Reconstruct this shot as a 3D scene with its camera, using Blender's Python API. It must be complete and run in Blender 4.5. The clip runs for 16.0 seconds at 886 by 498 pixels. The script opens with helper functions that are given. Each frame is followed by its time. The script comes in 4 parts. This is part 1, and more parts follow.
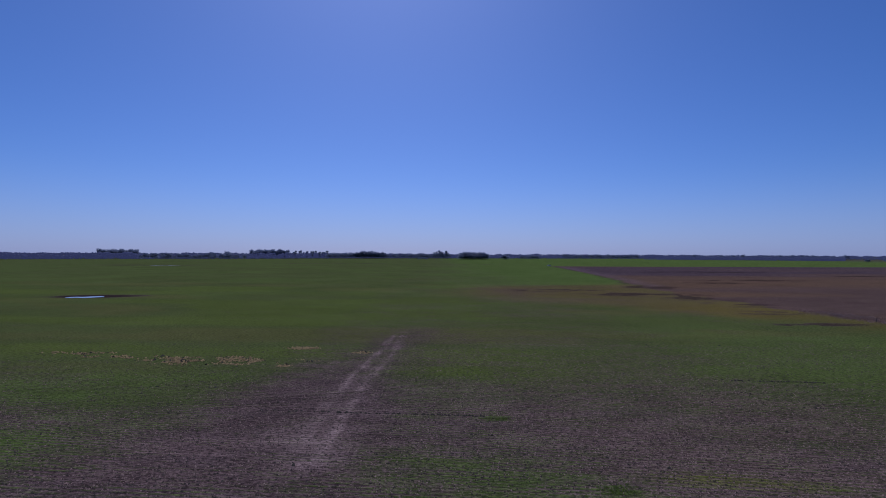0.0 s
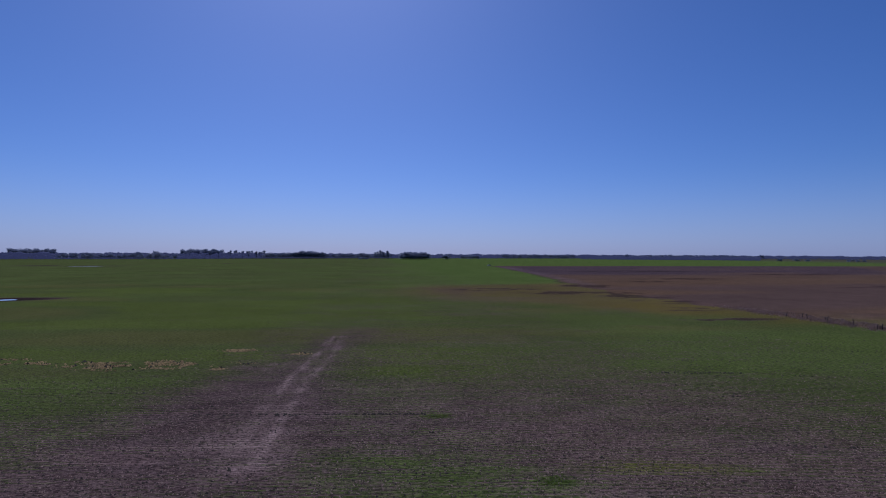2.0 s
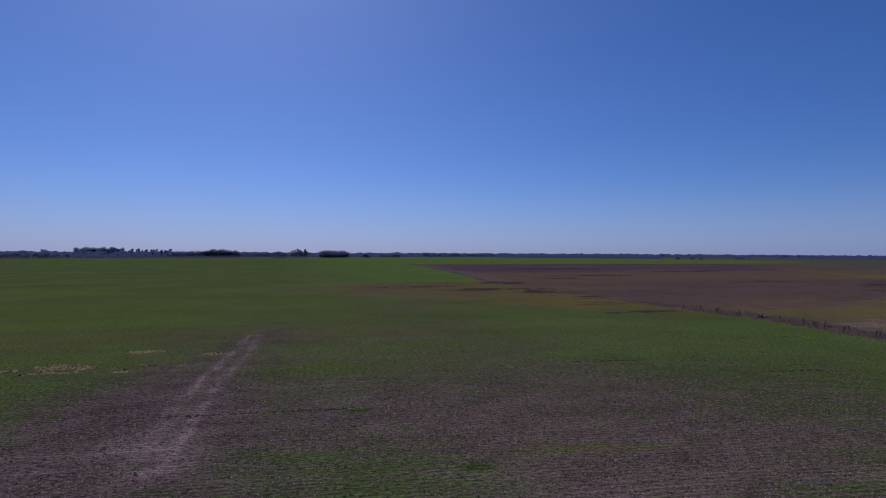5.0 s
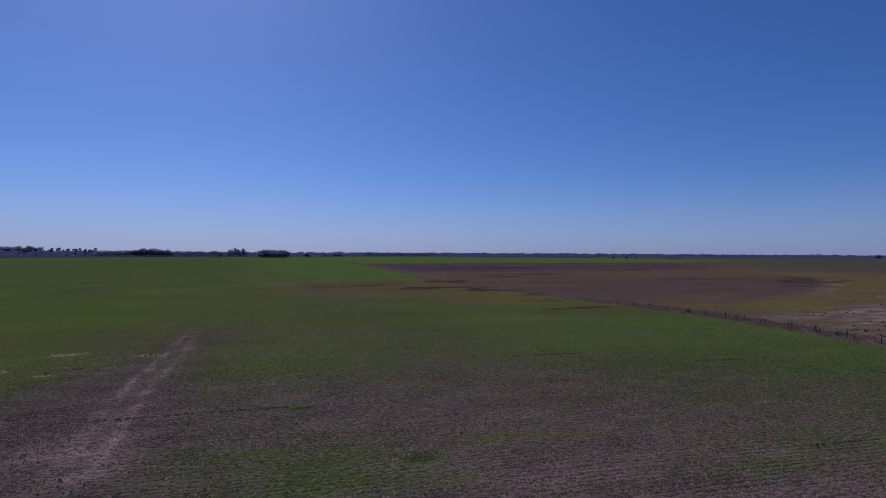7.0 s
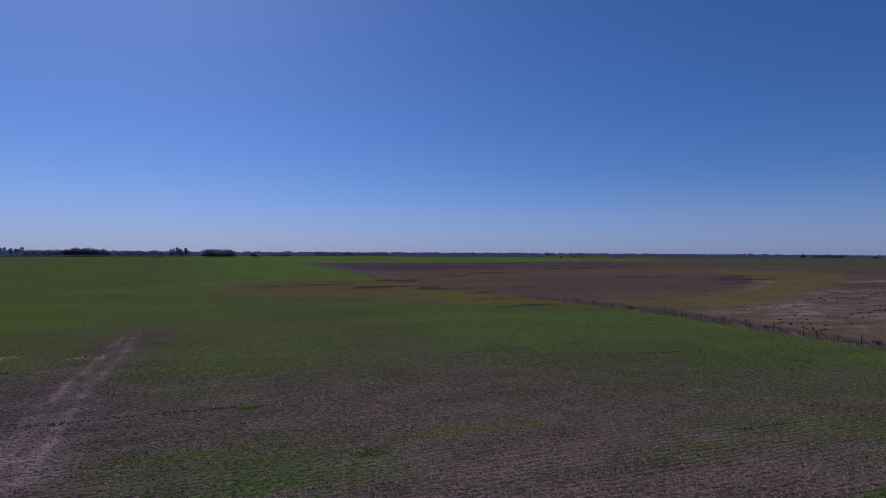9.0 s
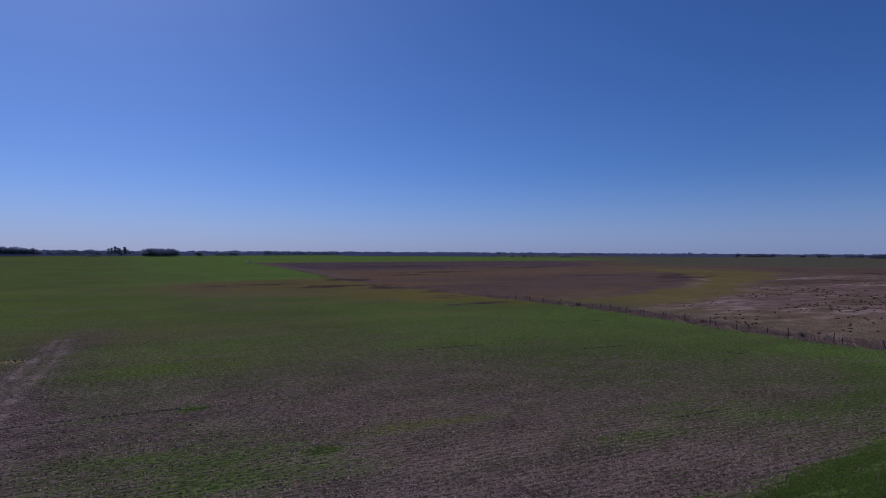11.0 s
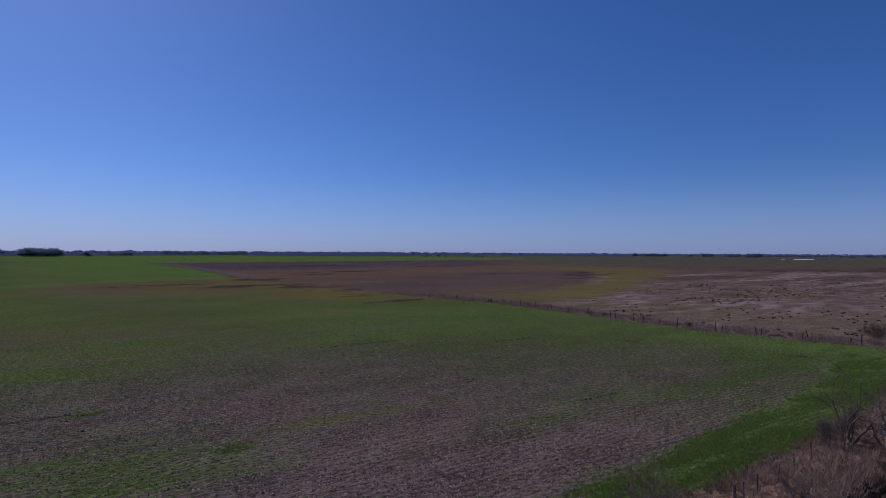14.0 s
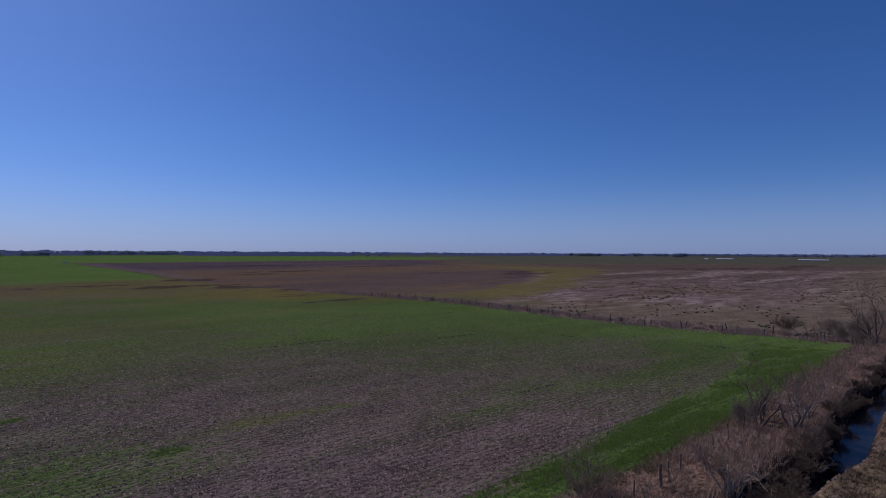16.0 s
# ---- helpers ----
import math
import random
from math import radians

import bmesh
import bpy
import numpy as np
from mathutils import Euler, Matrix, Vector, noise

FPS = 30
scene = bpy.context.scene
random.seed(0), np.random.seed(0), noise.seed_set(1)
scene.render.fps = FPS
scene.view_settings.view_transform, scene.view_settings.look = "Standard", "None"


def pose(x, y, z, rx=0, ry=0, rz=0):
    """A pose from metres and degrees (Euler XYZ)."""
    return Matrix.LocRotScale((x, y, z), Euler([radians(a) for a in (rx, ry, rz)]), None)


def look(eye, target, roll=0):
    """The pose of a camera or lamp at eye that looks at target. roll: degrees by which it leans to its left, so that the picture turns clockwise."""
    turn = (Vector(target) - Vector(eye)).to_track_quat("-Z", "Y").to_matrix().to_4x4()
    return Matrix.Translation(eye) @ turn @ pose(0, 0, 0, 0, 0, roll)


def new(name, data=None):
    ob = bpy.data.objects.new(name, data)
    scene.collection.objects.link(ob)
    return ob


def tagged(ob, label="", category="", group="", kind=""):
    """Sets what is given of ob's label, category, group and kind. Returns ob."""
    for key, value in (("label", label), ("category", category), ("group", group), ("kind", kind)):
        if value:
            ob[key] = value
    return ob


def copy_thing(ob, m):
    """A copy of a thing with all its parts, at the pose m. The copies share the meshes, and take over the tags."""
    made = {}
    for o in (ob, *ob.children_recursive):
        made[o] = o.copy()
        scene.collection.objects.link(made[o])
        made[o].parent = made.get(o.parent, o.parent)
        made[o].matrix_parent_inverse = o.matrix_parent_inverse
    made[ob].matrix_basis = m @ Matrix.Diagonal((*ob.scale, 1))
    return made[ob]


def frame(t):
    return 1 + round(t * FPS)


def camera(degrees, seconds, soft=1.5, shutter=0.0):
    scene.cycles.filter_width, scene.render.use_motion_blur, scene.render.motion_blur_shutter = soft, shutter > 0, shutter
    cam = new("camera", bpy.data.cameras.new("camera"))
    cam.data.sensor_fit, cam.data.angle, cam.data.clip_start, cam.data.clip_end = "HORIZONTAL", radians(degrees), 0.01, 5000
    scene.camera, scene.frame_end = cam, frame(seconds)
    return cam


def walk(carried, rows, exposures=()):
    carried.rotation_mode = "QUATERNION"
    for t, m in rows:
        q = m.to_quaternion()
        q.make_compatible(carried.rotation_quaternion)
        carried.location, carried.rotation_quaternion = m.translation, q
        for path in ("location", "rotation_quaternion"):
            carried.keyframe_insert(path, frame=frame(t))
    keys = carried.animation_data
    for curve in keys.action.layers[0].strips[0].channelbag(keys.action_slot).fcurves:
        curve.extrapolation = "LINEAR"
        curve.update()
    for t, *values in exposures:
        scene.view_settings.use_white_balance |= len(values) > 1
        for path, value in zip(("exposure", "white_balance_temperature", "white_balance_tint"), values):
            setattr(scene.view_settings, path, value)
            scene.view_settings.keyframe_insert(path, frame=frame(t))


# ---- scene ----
EXPOSE, KELVIN, TINT = -0.78, 4800, 31
SKY, SUN = 0.090, 4.1
HAZE = (5.7, 6.1, 7.8, 1)
# ======== camera: a drone that hovers, turns to its right and sinks a little ========
cam = camera(78.9, 16.0, soft=0.9)
# seconds, x, y, z, yaw, pitch, roll
ROWS = [
    (0.0, -0.03, 0.00, 15.88, -0.04, 0.49, -0.20),
    (0.5, -0.04, -0.08, 15.90, -2.32, 0.50, -0.20),
    (1.0, 0.00, -0.13, 15.90, -3.68, 0.51, -0.20),
    (1.5, -0.02, -0.20, 15.86, -4.92, 0.51, -0.20),
    (2.0, -0.04, -0.25, 15.78, -6.28, 0.51, -0.20),
    (2.5, -0.05, -0.31, 15.71, -7.77, 0.49, -0.20),
    (3.0, -0.03, -0.34, 15.64, -8.87, 0.47, -0.20),
    (3.5, -0.05, -0.35, 15.55, -10.21, 0.46, -0.20),
    (4.0, -0.12, -0.37, 15.45, -11.67, 0.44, -0.20),
    (6.5, -0.38, -0.92, 14.99, -19.38, 0.38, -0.20),
    (7.0, -0.40, -1.01, 14.90, -20.76, 0.38, -0.20),
    (7.5, -0.45, -1.12, 14.82, -21.95, 0.38, -0.20),
    (8.0, -0.45, -1.23, 14.76, -23.29, 0.37, -0.20),
    (8.5, -0.50, -1.32, 14.70, -24.59, 0.36, -0.20),
    (9.0, -0.58, -1.44, 14.64, -25.95, 0.35, -0.20),
    (11.5, -0.79, -1.94, 14.36, -32.40, 0.30, -0.20),
    (12.0, -0.83, -1.99, 14.28, -33.84, 0.30, -0.20),
    (12.5, -0.84, -1.99, 14.21, -34.96, 0.30, -0.20),
    (13.0, -0.87, -2.02, 14.11, -36.13, 0.31, -0.20),
    (13.5, -0.97, -2.09, 13.97, -37.78, 0.32, -0.20),
    (14.0, -1.17, -2.16, 13.83, -40.09, 0.33, -0.20),
    (14.5, -1.33, -2.24, 13.74, -42.28, 0.34, -0.20),
    (15.0, -1.44, -2.32, 13.66, -44.14, 0.34, -0.20),
    (15.5, -1.52, -2.37, 13.60, -45.40, 0.34, -0.20),
    (16.0, -1.59, -2.46, 13.54, -46.31, 0.34, -0.20),
]
walk(cam, [(t, pose(x, y, z, 90 + pitch, roll, yaw)) for t, x, y, z, yaw, pitch, roll in ROWS],
     exposures=[(0.0, EXPOSE, KELVIN - 20, TINT - 2), (4.0, EXPOSE - 0.04, KELVIN + 110, TINT - 4), (9.0, EXPOSE - 0.04, KELVIN + 110, TINT - 6), (12.5, EXPOSE - 0.01, KELVIN + 50, TINT - 6), (16.0, EXPOSE + 0.03, KELVIN + 50, TINT - 8)])

# ======== light: a clear noon sky, the sun high ahead of the first view ========
SUN_AZ, SUN_EL = -7.0, 45.0
world = bpy.data.worlds.new("sky")
scene.world = world
world.use_nodes = True
wn = world.node_tree
sky = wn.nodes.new("ShaderNodeTexSky")
sky.sky_type = "NISHITA"
sky.sun_disc = False
sky.sun_elevation = radians(SUN_EL)
sky.sun_rotation = radians(SUN_AZ)
sky.altitude, sky.air_density, sky.dust_density, sky.ozone_density = 50, 0.82, 0.6, 6.0
background = wn.nodes["Background"]
background.inputs["Strength"].default_value = SKY
clear = wn.nodes.new("ShaderNodeHueSaturation")
clear.inputs["Saturation"].default_value = 1.06
wn.links.new(sky.outputs[0], clear.inputs["Color"])
# pale lilac haze that thickens towards the horizon
up = wn.nodes.new("ShaderNodeSeparateXYZ")
wn.links.new(wn.nodes.new("ShaderNodeTexCoord").outputs["Generated"], up.inputs[0])
low_sky = wn.nodes.new("ShaderNodeMapRange")
low_sky.interpolation_type = "SMOOTHERSTEP"
for key, value in (("From Min", 0.17), ("From Max", -0.04), ("To Min", 0.0), ("To Max", 0.48)):
    low_sky.inputs[key].default_value = value
wn.links.new(up.outputs[2], low_sky.inputs["Value"])
haze = wn.nodes.new("ShaderNodeMix")
haze.data_type = "RGBA"
haze.inputs["B"].default_value = HAZE
wn.links.new(low_sky.outputs[0], haze.inputs["Factor"])
wn.links.new(clear.outputs[0], haze.inputs["A"])
wn.links.new(haze.outputs["Result"], background.inputs[0])
sun = new("sun", bpy.data.lights.new("sun", "SUN"))
sun.data.energy, sun.data.angle, sun.data.color = SUN, radians(0.5), (1.0, 0.88, 0.71)
sa, se = radians(SUN_AZ), radians(SUN_EL)
sun.matrix_world = look((0, 0, 60), (-math.sin(sa) * math.cos(se), -math.cos(sa) * math.cos(se), 60 - math.sin(se)))

# ======== the plan of the land, in metres ========
rng = np.random.default_rng(7)


def lattice(x, y, seed):
    """Smooth value noise between 0 and 1 on a unit lattice."""
    xi, yi = np.floor(x), np.floor(y)
    u, v = x - xi, y - yi
    u, v = u * u * (3 - 2 * u), v * v * (3 - 2 * v)

    def h(a, b):
        n = np.sin(a * 127.1 + b * 311.7 + seed * 74.7) * 43758.5453
        return n - np.floor(n)

    top = h(xi, yi) * (1 - u) + h(xi + 1, yi) * u
    low = h(xi, yi + 1) * (1 - u) + h(xi + 1, yi + 1) * u
    return top * (1 - v) + low * v


def fbm(x, y, size, seed, stretch=1.0, octaves=4):
    """Cloudy noise, mean about 0.5; stretch draws it out along x."""
    total, gain, s = 0, 0.5, size
    for k in range(octaves):
        total = total + gain * lattice(x / (s * stretch), y / s, seed + k * 13)
        gain, s = gain * 0.5, s * 0.5
    return total / (1 - 0.5 ** octaves)


def ramp(a, b, v):
    t = np.clip((v - a) / (b - a), 0, 1)
    return t * t * (3 - 2 * t)


def blob(x, y, cx, cy, rx, ry, edge=0.5):
    """1 inside an oval, 0 outside."""
    return 1 - ramp(1 - edge, 1 + edge, np.hypot((x - cx) / rx, (y - cy) / ry))


def fence_x(y):
    """The fence that divides the fields, running north."""
    return np.interp(y, (0, 10, 17, 25, 34, 45, 57, 75, 95, 126, 150, 198, 228, 273, 324, 412, 545, 674, 2000),
                     (98, 98.5, 99.5, 98.2, 97, 97, 97.6, 101, 104, 102.5, 100, 95.5, 94.5, 101, 107, 117, 129, 140, 262))


def ditch_y(x):
    """The middle of the ditch, running east."""
    return np.interp(x, (20, 34, 42, 48, 56, 66, 90, 120), (6.3, 5.0, 3.9, 3.3, 3.5, 3.1, 2.2, 1.0)) + 0.18 * np.sin(x / 4.3) + 0.1 * np.sin(x / 1.9)


def edge_y(x):
    """Where the crop ends and the rough bank of the ditch begins."""
    return np.interp(x, (10, 24.6, 30, 38, 61, 94), (15.0, 13.2, 12.0, 11.1, 9.5, 8.1))


def across(x, y):
    """Distance across the drilled rows, which bend as they run east."""
    return y + 0.09 * x + 0.0007 * np.maximum(x, 0) ** 2


def height(x, y):
    s = y - ditch_y(x)
    d = np.where(s > 0, s * 1.5, -s * 1.55)
    open_ = 1 - ramp(112, 125, x)
    z = -(2.1 - 0.75 * ramp(44, 37, x)) * (1 - ramp(0.75, 3.0, d + 0.9 * (fbm(x, y, 1.6, 9) - 0.5))) * open_
    bank = y - edge_y(x)
    z = z + 0.34 * np.exp(-((bank + 2.6) / 1.7) ** 2) * (fbm(x, y, 2.4, 5) - 0.2) * open_
    z = z + 0.06 * (fbm(x, y, 9, 3) - 0.5)
    rough = 0.5 * np.exp(-((s + 3.4) / 1.6) ** 2) * (fbm(x, y, 1.6, 8) - 0.35)
    return z + rough * open_


def cover(x, y):
    """How much of the soil the crop hides, 0 to 1, in the green field."""
    a = across(x, y)
    n1, n2 = fbm(x, a, 26, 21, 1.8), fbm(x, a, 6, 22, 3.0)
    n3, n4 = fbm(x, a, 2.4, 26, 4.0), fbm(x, a, 0.9, 24, 7.0)
    south = np.interp(x, (-30, 30, 50, 72, 90), (62, 62, 47, 31, 24)) + 12 * (n1 - 0.5)
    c = 0.35 + 0.15 * ramp(28, 52, x) + 0.42 * ramp(south - 7, south + 20, y) + 0.42 * (n2 - 0.5) + 0.20 * (n1 - 0.5)
    c = c + 0.34 * (n3 - 0.5) + 0.30 * (n4 - 0.5)
    # bare ground, then the greener patches in it
    for px, py, rx, ry, k in ((22, 27, 16, 9, 0.24), (20, 20, 14, 5, 0.2), (-21, 41, 9, 7.5, 0.32), (-8, 44, 8, 6, 0.22), (36, 38, 14, 5, 0.10), (36, 19.5, 9, 1.8, 0.14),
                              (14, 48, 12, 4, 0.10), (22, 44, 12, 3, 0.08), (-14, 57, 7, 9, 0.3)):
        c = c - k * blob(x, a - 0.09 * px - 0.0007 * max(px, 0) ** 2, px, py, rx, ry, 0.7) * (0.6 + 0.8 * n2)
    apex = x + 16.5 - 0.19 * (y - 52)
    c = c - 0.40 * np.exp(-(apex / np.interp(y, (45, 60, 112), (9, 7.5, 4.6))) ** 2) * ramp(44, 54, y) * ramp(124, 104, y) * (0.55 + 0.9 * n2)
    west = ramp(-20, -30, x + 8 * (n2 - 0.5)) * ramp(46, 56, y + 0.5 * (x + 30))
    c = c + 0.26 * west
    for px, py, rx, ry, k in ((1.5, 40, 7, 2.4, 0.40), (4, 36, 9, 2.0, 0.34), (7, 33, 8, 1.5, 0.30), (-3, 43, 4, 1.6, 0.25), (20.5, 37.8, 5.5, 1.1, 0.42), (28, 36.5, 3, 0.7, 0.2),
                              (34, 26.4, 5, 1.5, 0.36), (29, 29, 3, 0.7, 0.2), (53, 23.5, 8, 1.7, 0.30), (65, 22, 8, 2.2, 0.36), (74, 21, 8, 3.5, 0.40), (77, 27, 7, 4, 0.30), (43, 28, 8, 1.2, 0.18), (60, 33, 10, 3, 0.16),
                              (8.5, 42.2, 4, 0.7, 0.2), (-36, 44, 9, 3.5, 0.35), (-34, 60, 12, 5, 0.2), (-46, 60, 10, 5, 0.2), (-23, 50.5, 4, 2.5, 0.18),
                              (5.2, 52.0, 1.5, 0.7, 0.55), (11.8, 36.2, 1.3, 0.7, 0.55), (2, 71, 7, 4, 0.22)):
        c = c + k * blob(x, a - 0.09 * px - 0.0007 * max(px, 0) ** 2, px, py, rx, ry, 0.9) * (0.25 + 1.5 * fbm(x, a, 1.3, 31, 3.5))
    # the well-grown headlands along the bank and the fence
    inner = np.interp(x, (22, 46, 60, 72, 82, 90), (16.9, 16.6, 16.0, 16.6, 19.5, 25)) + 2.6 * (n2 - 0.5) + 2.0 * (fbm(x, a, 1.8, 29, 2.5) - 0.5)
    head = ramp(inner + 1.6, inner - 1.4, y) * ramp(-0.2, 0.9, y - edge_y(x) + 0.9 * (n4 - 0.5)) * ramp(2, 16, x)
    c = np.maximum(c, (0.80 + 0.34 * fbm(x, a, 1.4, 32, 4.0)) * head)
    side = ramp(72, 84, x + 0.06 * (y - 40) + 9 * (n1 - 0.5) + 9 * (n2 - 0.5)) * ramp(15, 24, y)
    c = c + side * (0.16 + 0.5 * ramp(0.3, 0.65, fbm(x, a, 5, 30, 2.0)))
    # curved marks where the seed drill turned in the corner
    turn = np.hypot(x - 72, y - 34)
    for r in (19.5, 22.0, 24.5):
        c = c - 0.34 * np.exp(-((turn - r) / 0.4) ** 2) * ramp(78, 84, x) * ramp(32, 26, y) * (0.3 + n2)
    return np.clip(c, 0.03, 1)


def track(x, y):
    """The pale wheel ruts that run north from the near soil."""
    mid = np.interp(y, (36, 44, 57, 64, 80, 92, 104, 118), (-11.2, -11.0, -10.9, -10.6, -9.5, -8.9, -8.4, -8.0)) + 0.6 * (fbm(x * 0, y, 9, 41) - 0.5)
    gap = np.interp(y, (40, 80, 110), (1.15, 1.35, 0.8))
    ruts = np.exp(-((x - mid + gap) / 0.40) ** 2) + 0.9 * np.exp(-((x - mid - gap) / 0.48) ** 2) + 0.22 * np.exp(-((x - mid) / 2.4) ** 2)
    along = ramp(39, 44, y) * ramp(112, 98, y)
    broken = 0.06 + 1.7 * (fbm(x, y, 2.2, 42, 1.2) - 0.24) + 0.3 * ramp(54, 46, y)
    return np.clip(ruts * along * broken, 0, 1), mid


def land(x, y):
    """Soil colour, leaf colour and cover of the land at x, y."""
    x, y = np.asarray(x, float), np.asarray(y, float)
    n0, n1, n2 = fbm(x, y, 220, 1), fbm(x, y, 45, 2, 1.2), fbm(x, y, 10, 3, 2.0)

    def mix(a, b, k):
        return a * (1 - k[..., None]) + np.asarray(b) * k[..., None]

    one = np.ones(x.shape + (3,))
    a = across(x, y)
    soil, leaf, c = one * SOIL, one * CROP, cover(x, y)
    soil = mix(soil, SOIL_PALE, np.clip(blob(x, y, 23, 26, 24, 10, 0.6) * (0.25 + 1.5 * (fbm(x, a, 5, 50, 3.0) - 0.32)), 0, 0.8))
    soil = mix(soil, SOIL_PALE, np.clip(0.5 * blob(x, y, -11, 46, 6, 6, 0.7) * (0.0 + 1.8 * (fbm(x, a, 2.6, 51, 2.2) - 0.35)), 0, 1))
    soil = mix(soil, SOIL_BROWN, ramp(0, 28, x + 12 * (n1 - 0.5)))
    soil = mix(soil, SOIL_PALE, 0.35 * ramp(0.54, 0.74, fbm(x, a, 1.2, 27, 9.0)) * ramp(75, 40, y))
    soil = mix(soil, SOIL_DARK, 0.45 * ramp(0.54, 0.72, fbm(x, a, 1.8, 28, 6.0)) * ramp(95, 50, y))
    ruts, mid = track(x, y)
    soil = mix(soil, SOIL_DARK, 0.75 * blob(x, y, -9.5, 84, 9, 30, 0.8))
    pale = 0.9 * blob(x, y, -9.8, 42.9, 2.4, 2.6, 0.8) + 0.8 * blob(x, y, -13.0, 45.5, 2.4, 2.6, 0.8) + 0.5 * blob(x, y, -15.3, 49.6, 3, 2, 0.7) + 0.5 * blob(x, y, -16, 77.5, 4, 4, 0.7)
    soil = mix(soil, RUT, np.clip(pale * (0.1 + 2.2 * (fbm(x, a, 1.6, 52, 2.4) - 0.38)), 0, 0.8))
    soil = mix(soil, RUT, ruts)
    c = c * (1 - 0.9 * ruts)
    leaf = mix(leaf, CROP_YOUNG, ramp(0.35, 0.7, n1))
    leaf = mix(leaf, CROP_EAST, ramp(8, 45, x + 10 * (n1 - 0.5)) * ramp(75, 50, y))
    inner = np.interp(x, (22, 46, 60, 72, 82, 90), (16.9, 16.6, 16.0, 16.6, 19.5, 25)) + 2.6 * (n2 - 0.5)
    leaf = mix(leaf, HEADLAND, ramp(inner + 1.2, inner - 1.0, y) * ramp(0, 16, x))
    leaf = mix(leaf, HEADLAND, 0.6 * ramp(74, 90, x + 16 * (n1 - 0.5)) * ramp(105, 60, y) * ramp(0.25, 0.6, n2))
    leaf = mix(leaf, CROP_EAST, 0.55 * ramp(0.48, 0.66, fbm(x, a, 1.3, 35, 5.0)) * ramp(inner + 1, inner, y) * ramp(0, 16, x))
    leaf = mix(leaf, OLIVE_GREEN, 0.8 * blob(x, a - 2.1, 20.5, 37.8, 6.0, 1.6, 0.7))
    leaf = mix(leaf, HEADLAND, 0.85 * blob(x, y, -39, 54, 19, 15, 0.7) * ramp(0.3, 0.6, n2))
    # lighter and duller drifts through the closed crop
    drift = fbm(x, a, 17, 36, 2.6)
    leaf = mix(leaf, CROP_LIGHT, (0.75 - 0.55 * ramp(5, 25, x)) * ramp(0.48, 0.68, drift) * ramp(58, 72, y) * ramp(330, 230, y))
    leaf = mix(leaf, OLIVE, 0.30 * ramp(0.46, 0.30, drift) * ramp(60, 90, y) * ramp(420, 260, y))
    # far out the crop closes over the soil
    far = ramp(95, 190, y)
    c = np.maximum(c, far * (0.84 + 0.3 * (n1 - 0.5) + 0.25 * (n0 - 0.5)))
    # yellowing, thin ground near the fence, with a bare tongue
    brink = 262 + 0.28 * (x - 34) + 12 * (n2 - 0.5)
    rim_s = np.interp(x, (10, 30, 60, 80, 105), (215, 198, 160, 132, 116))
    thin = np.clip(1.1 * ramp(-20, 16, y - rim_s + 26 * (n2 - 0.5)) * ramp(2, 36, x + 18 * (n1 - 0.5)) * (0.8 + 1.0 * (n1 - 0.4)), 0, 1)
    tongue = np.clip(blob(x, y, 58, 222, 44, 46, 0.5) * (0.8 + 0.8 * (n1 - 0.4)), 0, 1) * ramp(10, -8, y - brink)
    thin = np.maximum(thin * ramp(30, -15, y - brink), tongue)
    leaf = mix(leaf, OLIVE, 0.88 * thin)
    leaf = mix(leaf, OLIVE_YELLOW, 0.7 * thin * ramp(56, 84, x + 20 * (n2 - 0.5)) * ramp(190, 160, y))
    leaf = mix(leaf, OLIVE_BROWN, 0.55 * tongue * ramp(0.36, 0.6, fbm(x, y, 24, 62, 1.6)))
    bare = np.clip(blob(x, y, 42, 225, 42, 44, 0.6) * ramp(0.36, 0.66, fbm(x, y, 20, 61, 1.4)), 0, 1)
    leaf = mix(leaf, CROP_FAR, 0.75 * np.maximum(0.7 * ramp(270, 420, y), ramp(-6, 12, y - brink)) * ramp(-40, 60, x))
    c, soil = c * (1 - 0.22 * thin) * (1 - 0.5 * bare), mix(soil, OLIVE_BARE, thin)
    # east of the fence
    fx = fence_x(y) - 14 * (n2 - 0.5) * ramp(100, 140, y) * ramp(420, 300, y)
    east = ramp(-1.5, 2.0, x - fx)
    curve = np.interp(x, BROWN_X, BROWN_Y) + 16 * (n2 - 0.5)
    brown = ramp(-6, 9, y - curve) * ramp(700, 680, y + 20 * (n1 - 0.5))
    rim = np.interp(x, RIM_X, RIM_Y)
    olive = ramp(-9, 9, y - rim + 34 * (n2 - 0.5)) * (1 - ramp(-6, 9, y - curve))
    olive = olive * ramp(520, 330, x)
    e_soil = mix(one * STUBBLE, STUBBLE_DARK, np.clip(ramp(0.45, 0.62, fbm(x, y, 34, 71, 3.2)) * ramp(140, 330, x + 0.3 * y) + 0.35 * ramp(0.5, 0.7, n2), 0, 1))
    e_soil = mix(e_soil, DRY, np.clip(1.6 * (fbm(x, y, 14, 73, 2.4) - 0.42), 0, 0.7))
    e_soil = mix(e_soil, STUBBLE_LIGHT, np.clip(2.8 * (fbm(x, y, 2.6, 74, 2.6) - 0.45), 0, 0.75) * (0.45 + 1.1 * ramp(0.4, 0.6, fbm(x, y, 26, 76, 2.4))))
    e_soil = mix(e_soil, STUBBLE_DARK, 0.8 * ramp(0.5, 0.62, fbm(x, y, 13, 77, 7.0)) * ramp(230, 330, x + 0.3 * y))
    e_soil = mix(e_soil, STUBBLE_DARK, 0.85 * ramp(360, 450, 0.71 * x + 0.7 * y + 70 * (n1 - 0.5)))
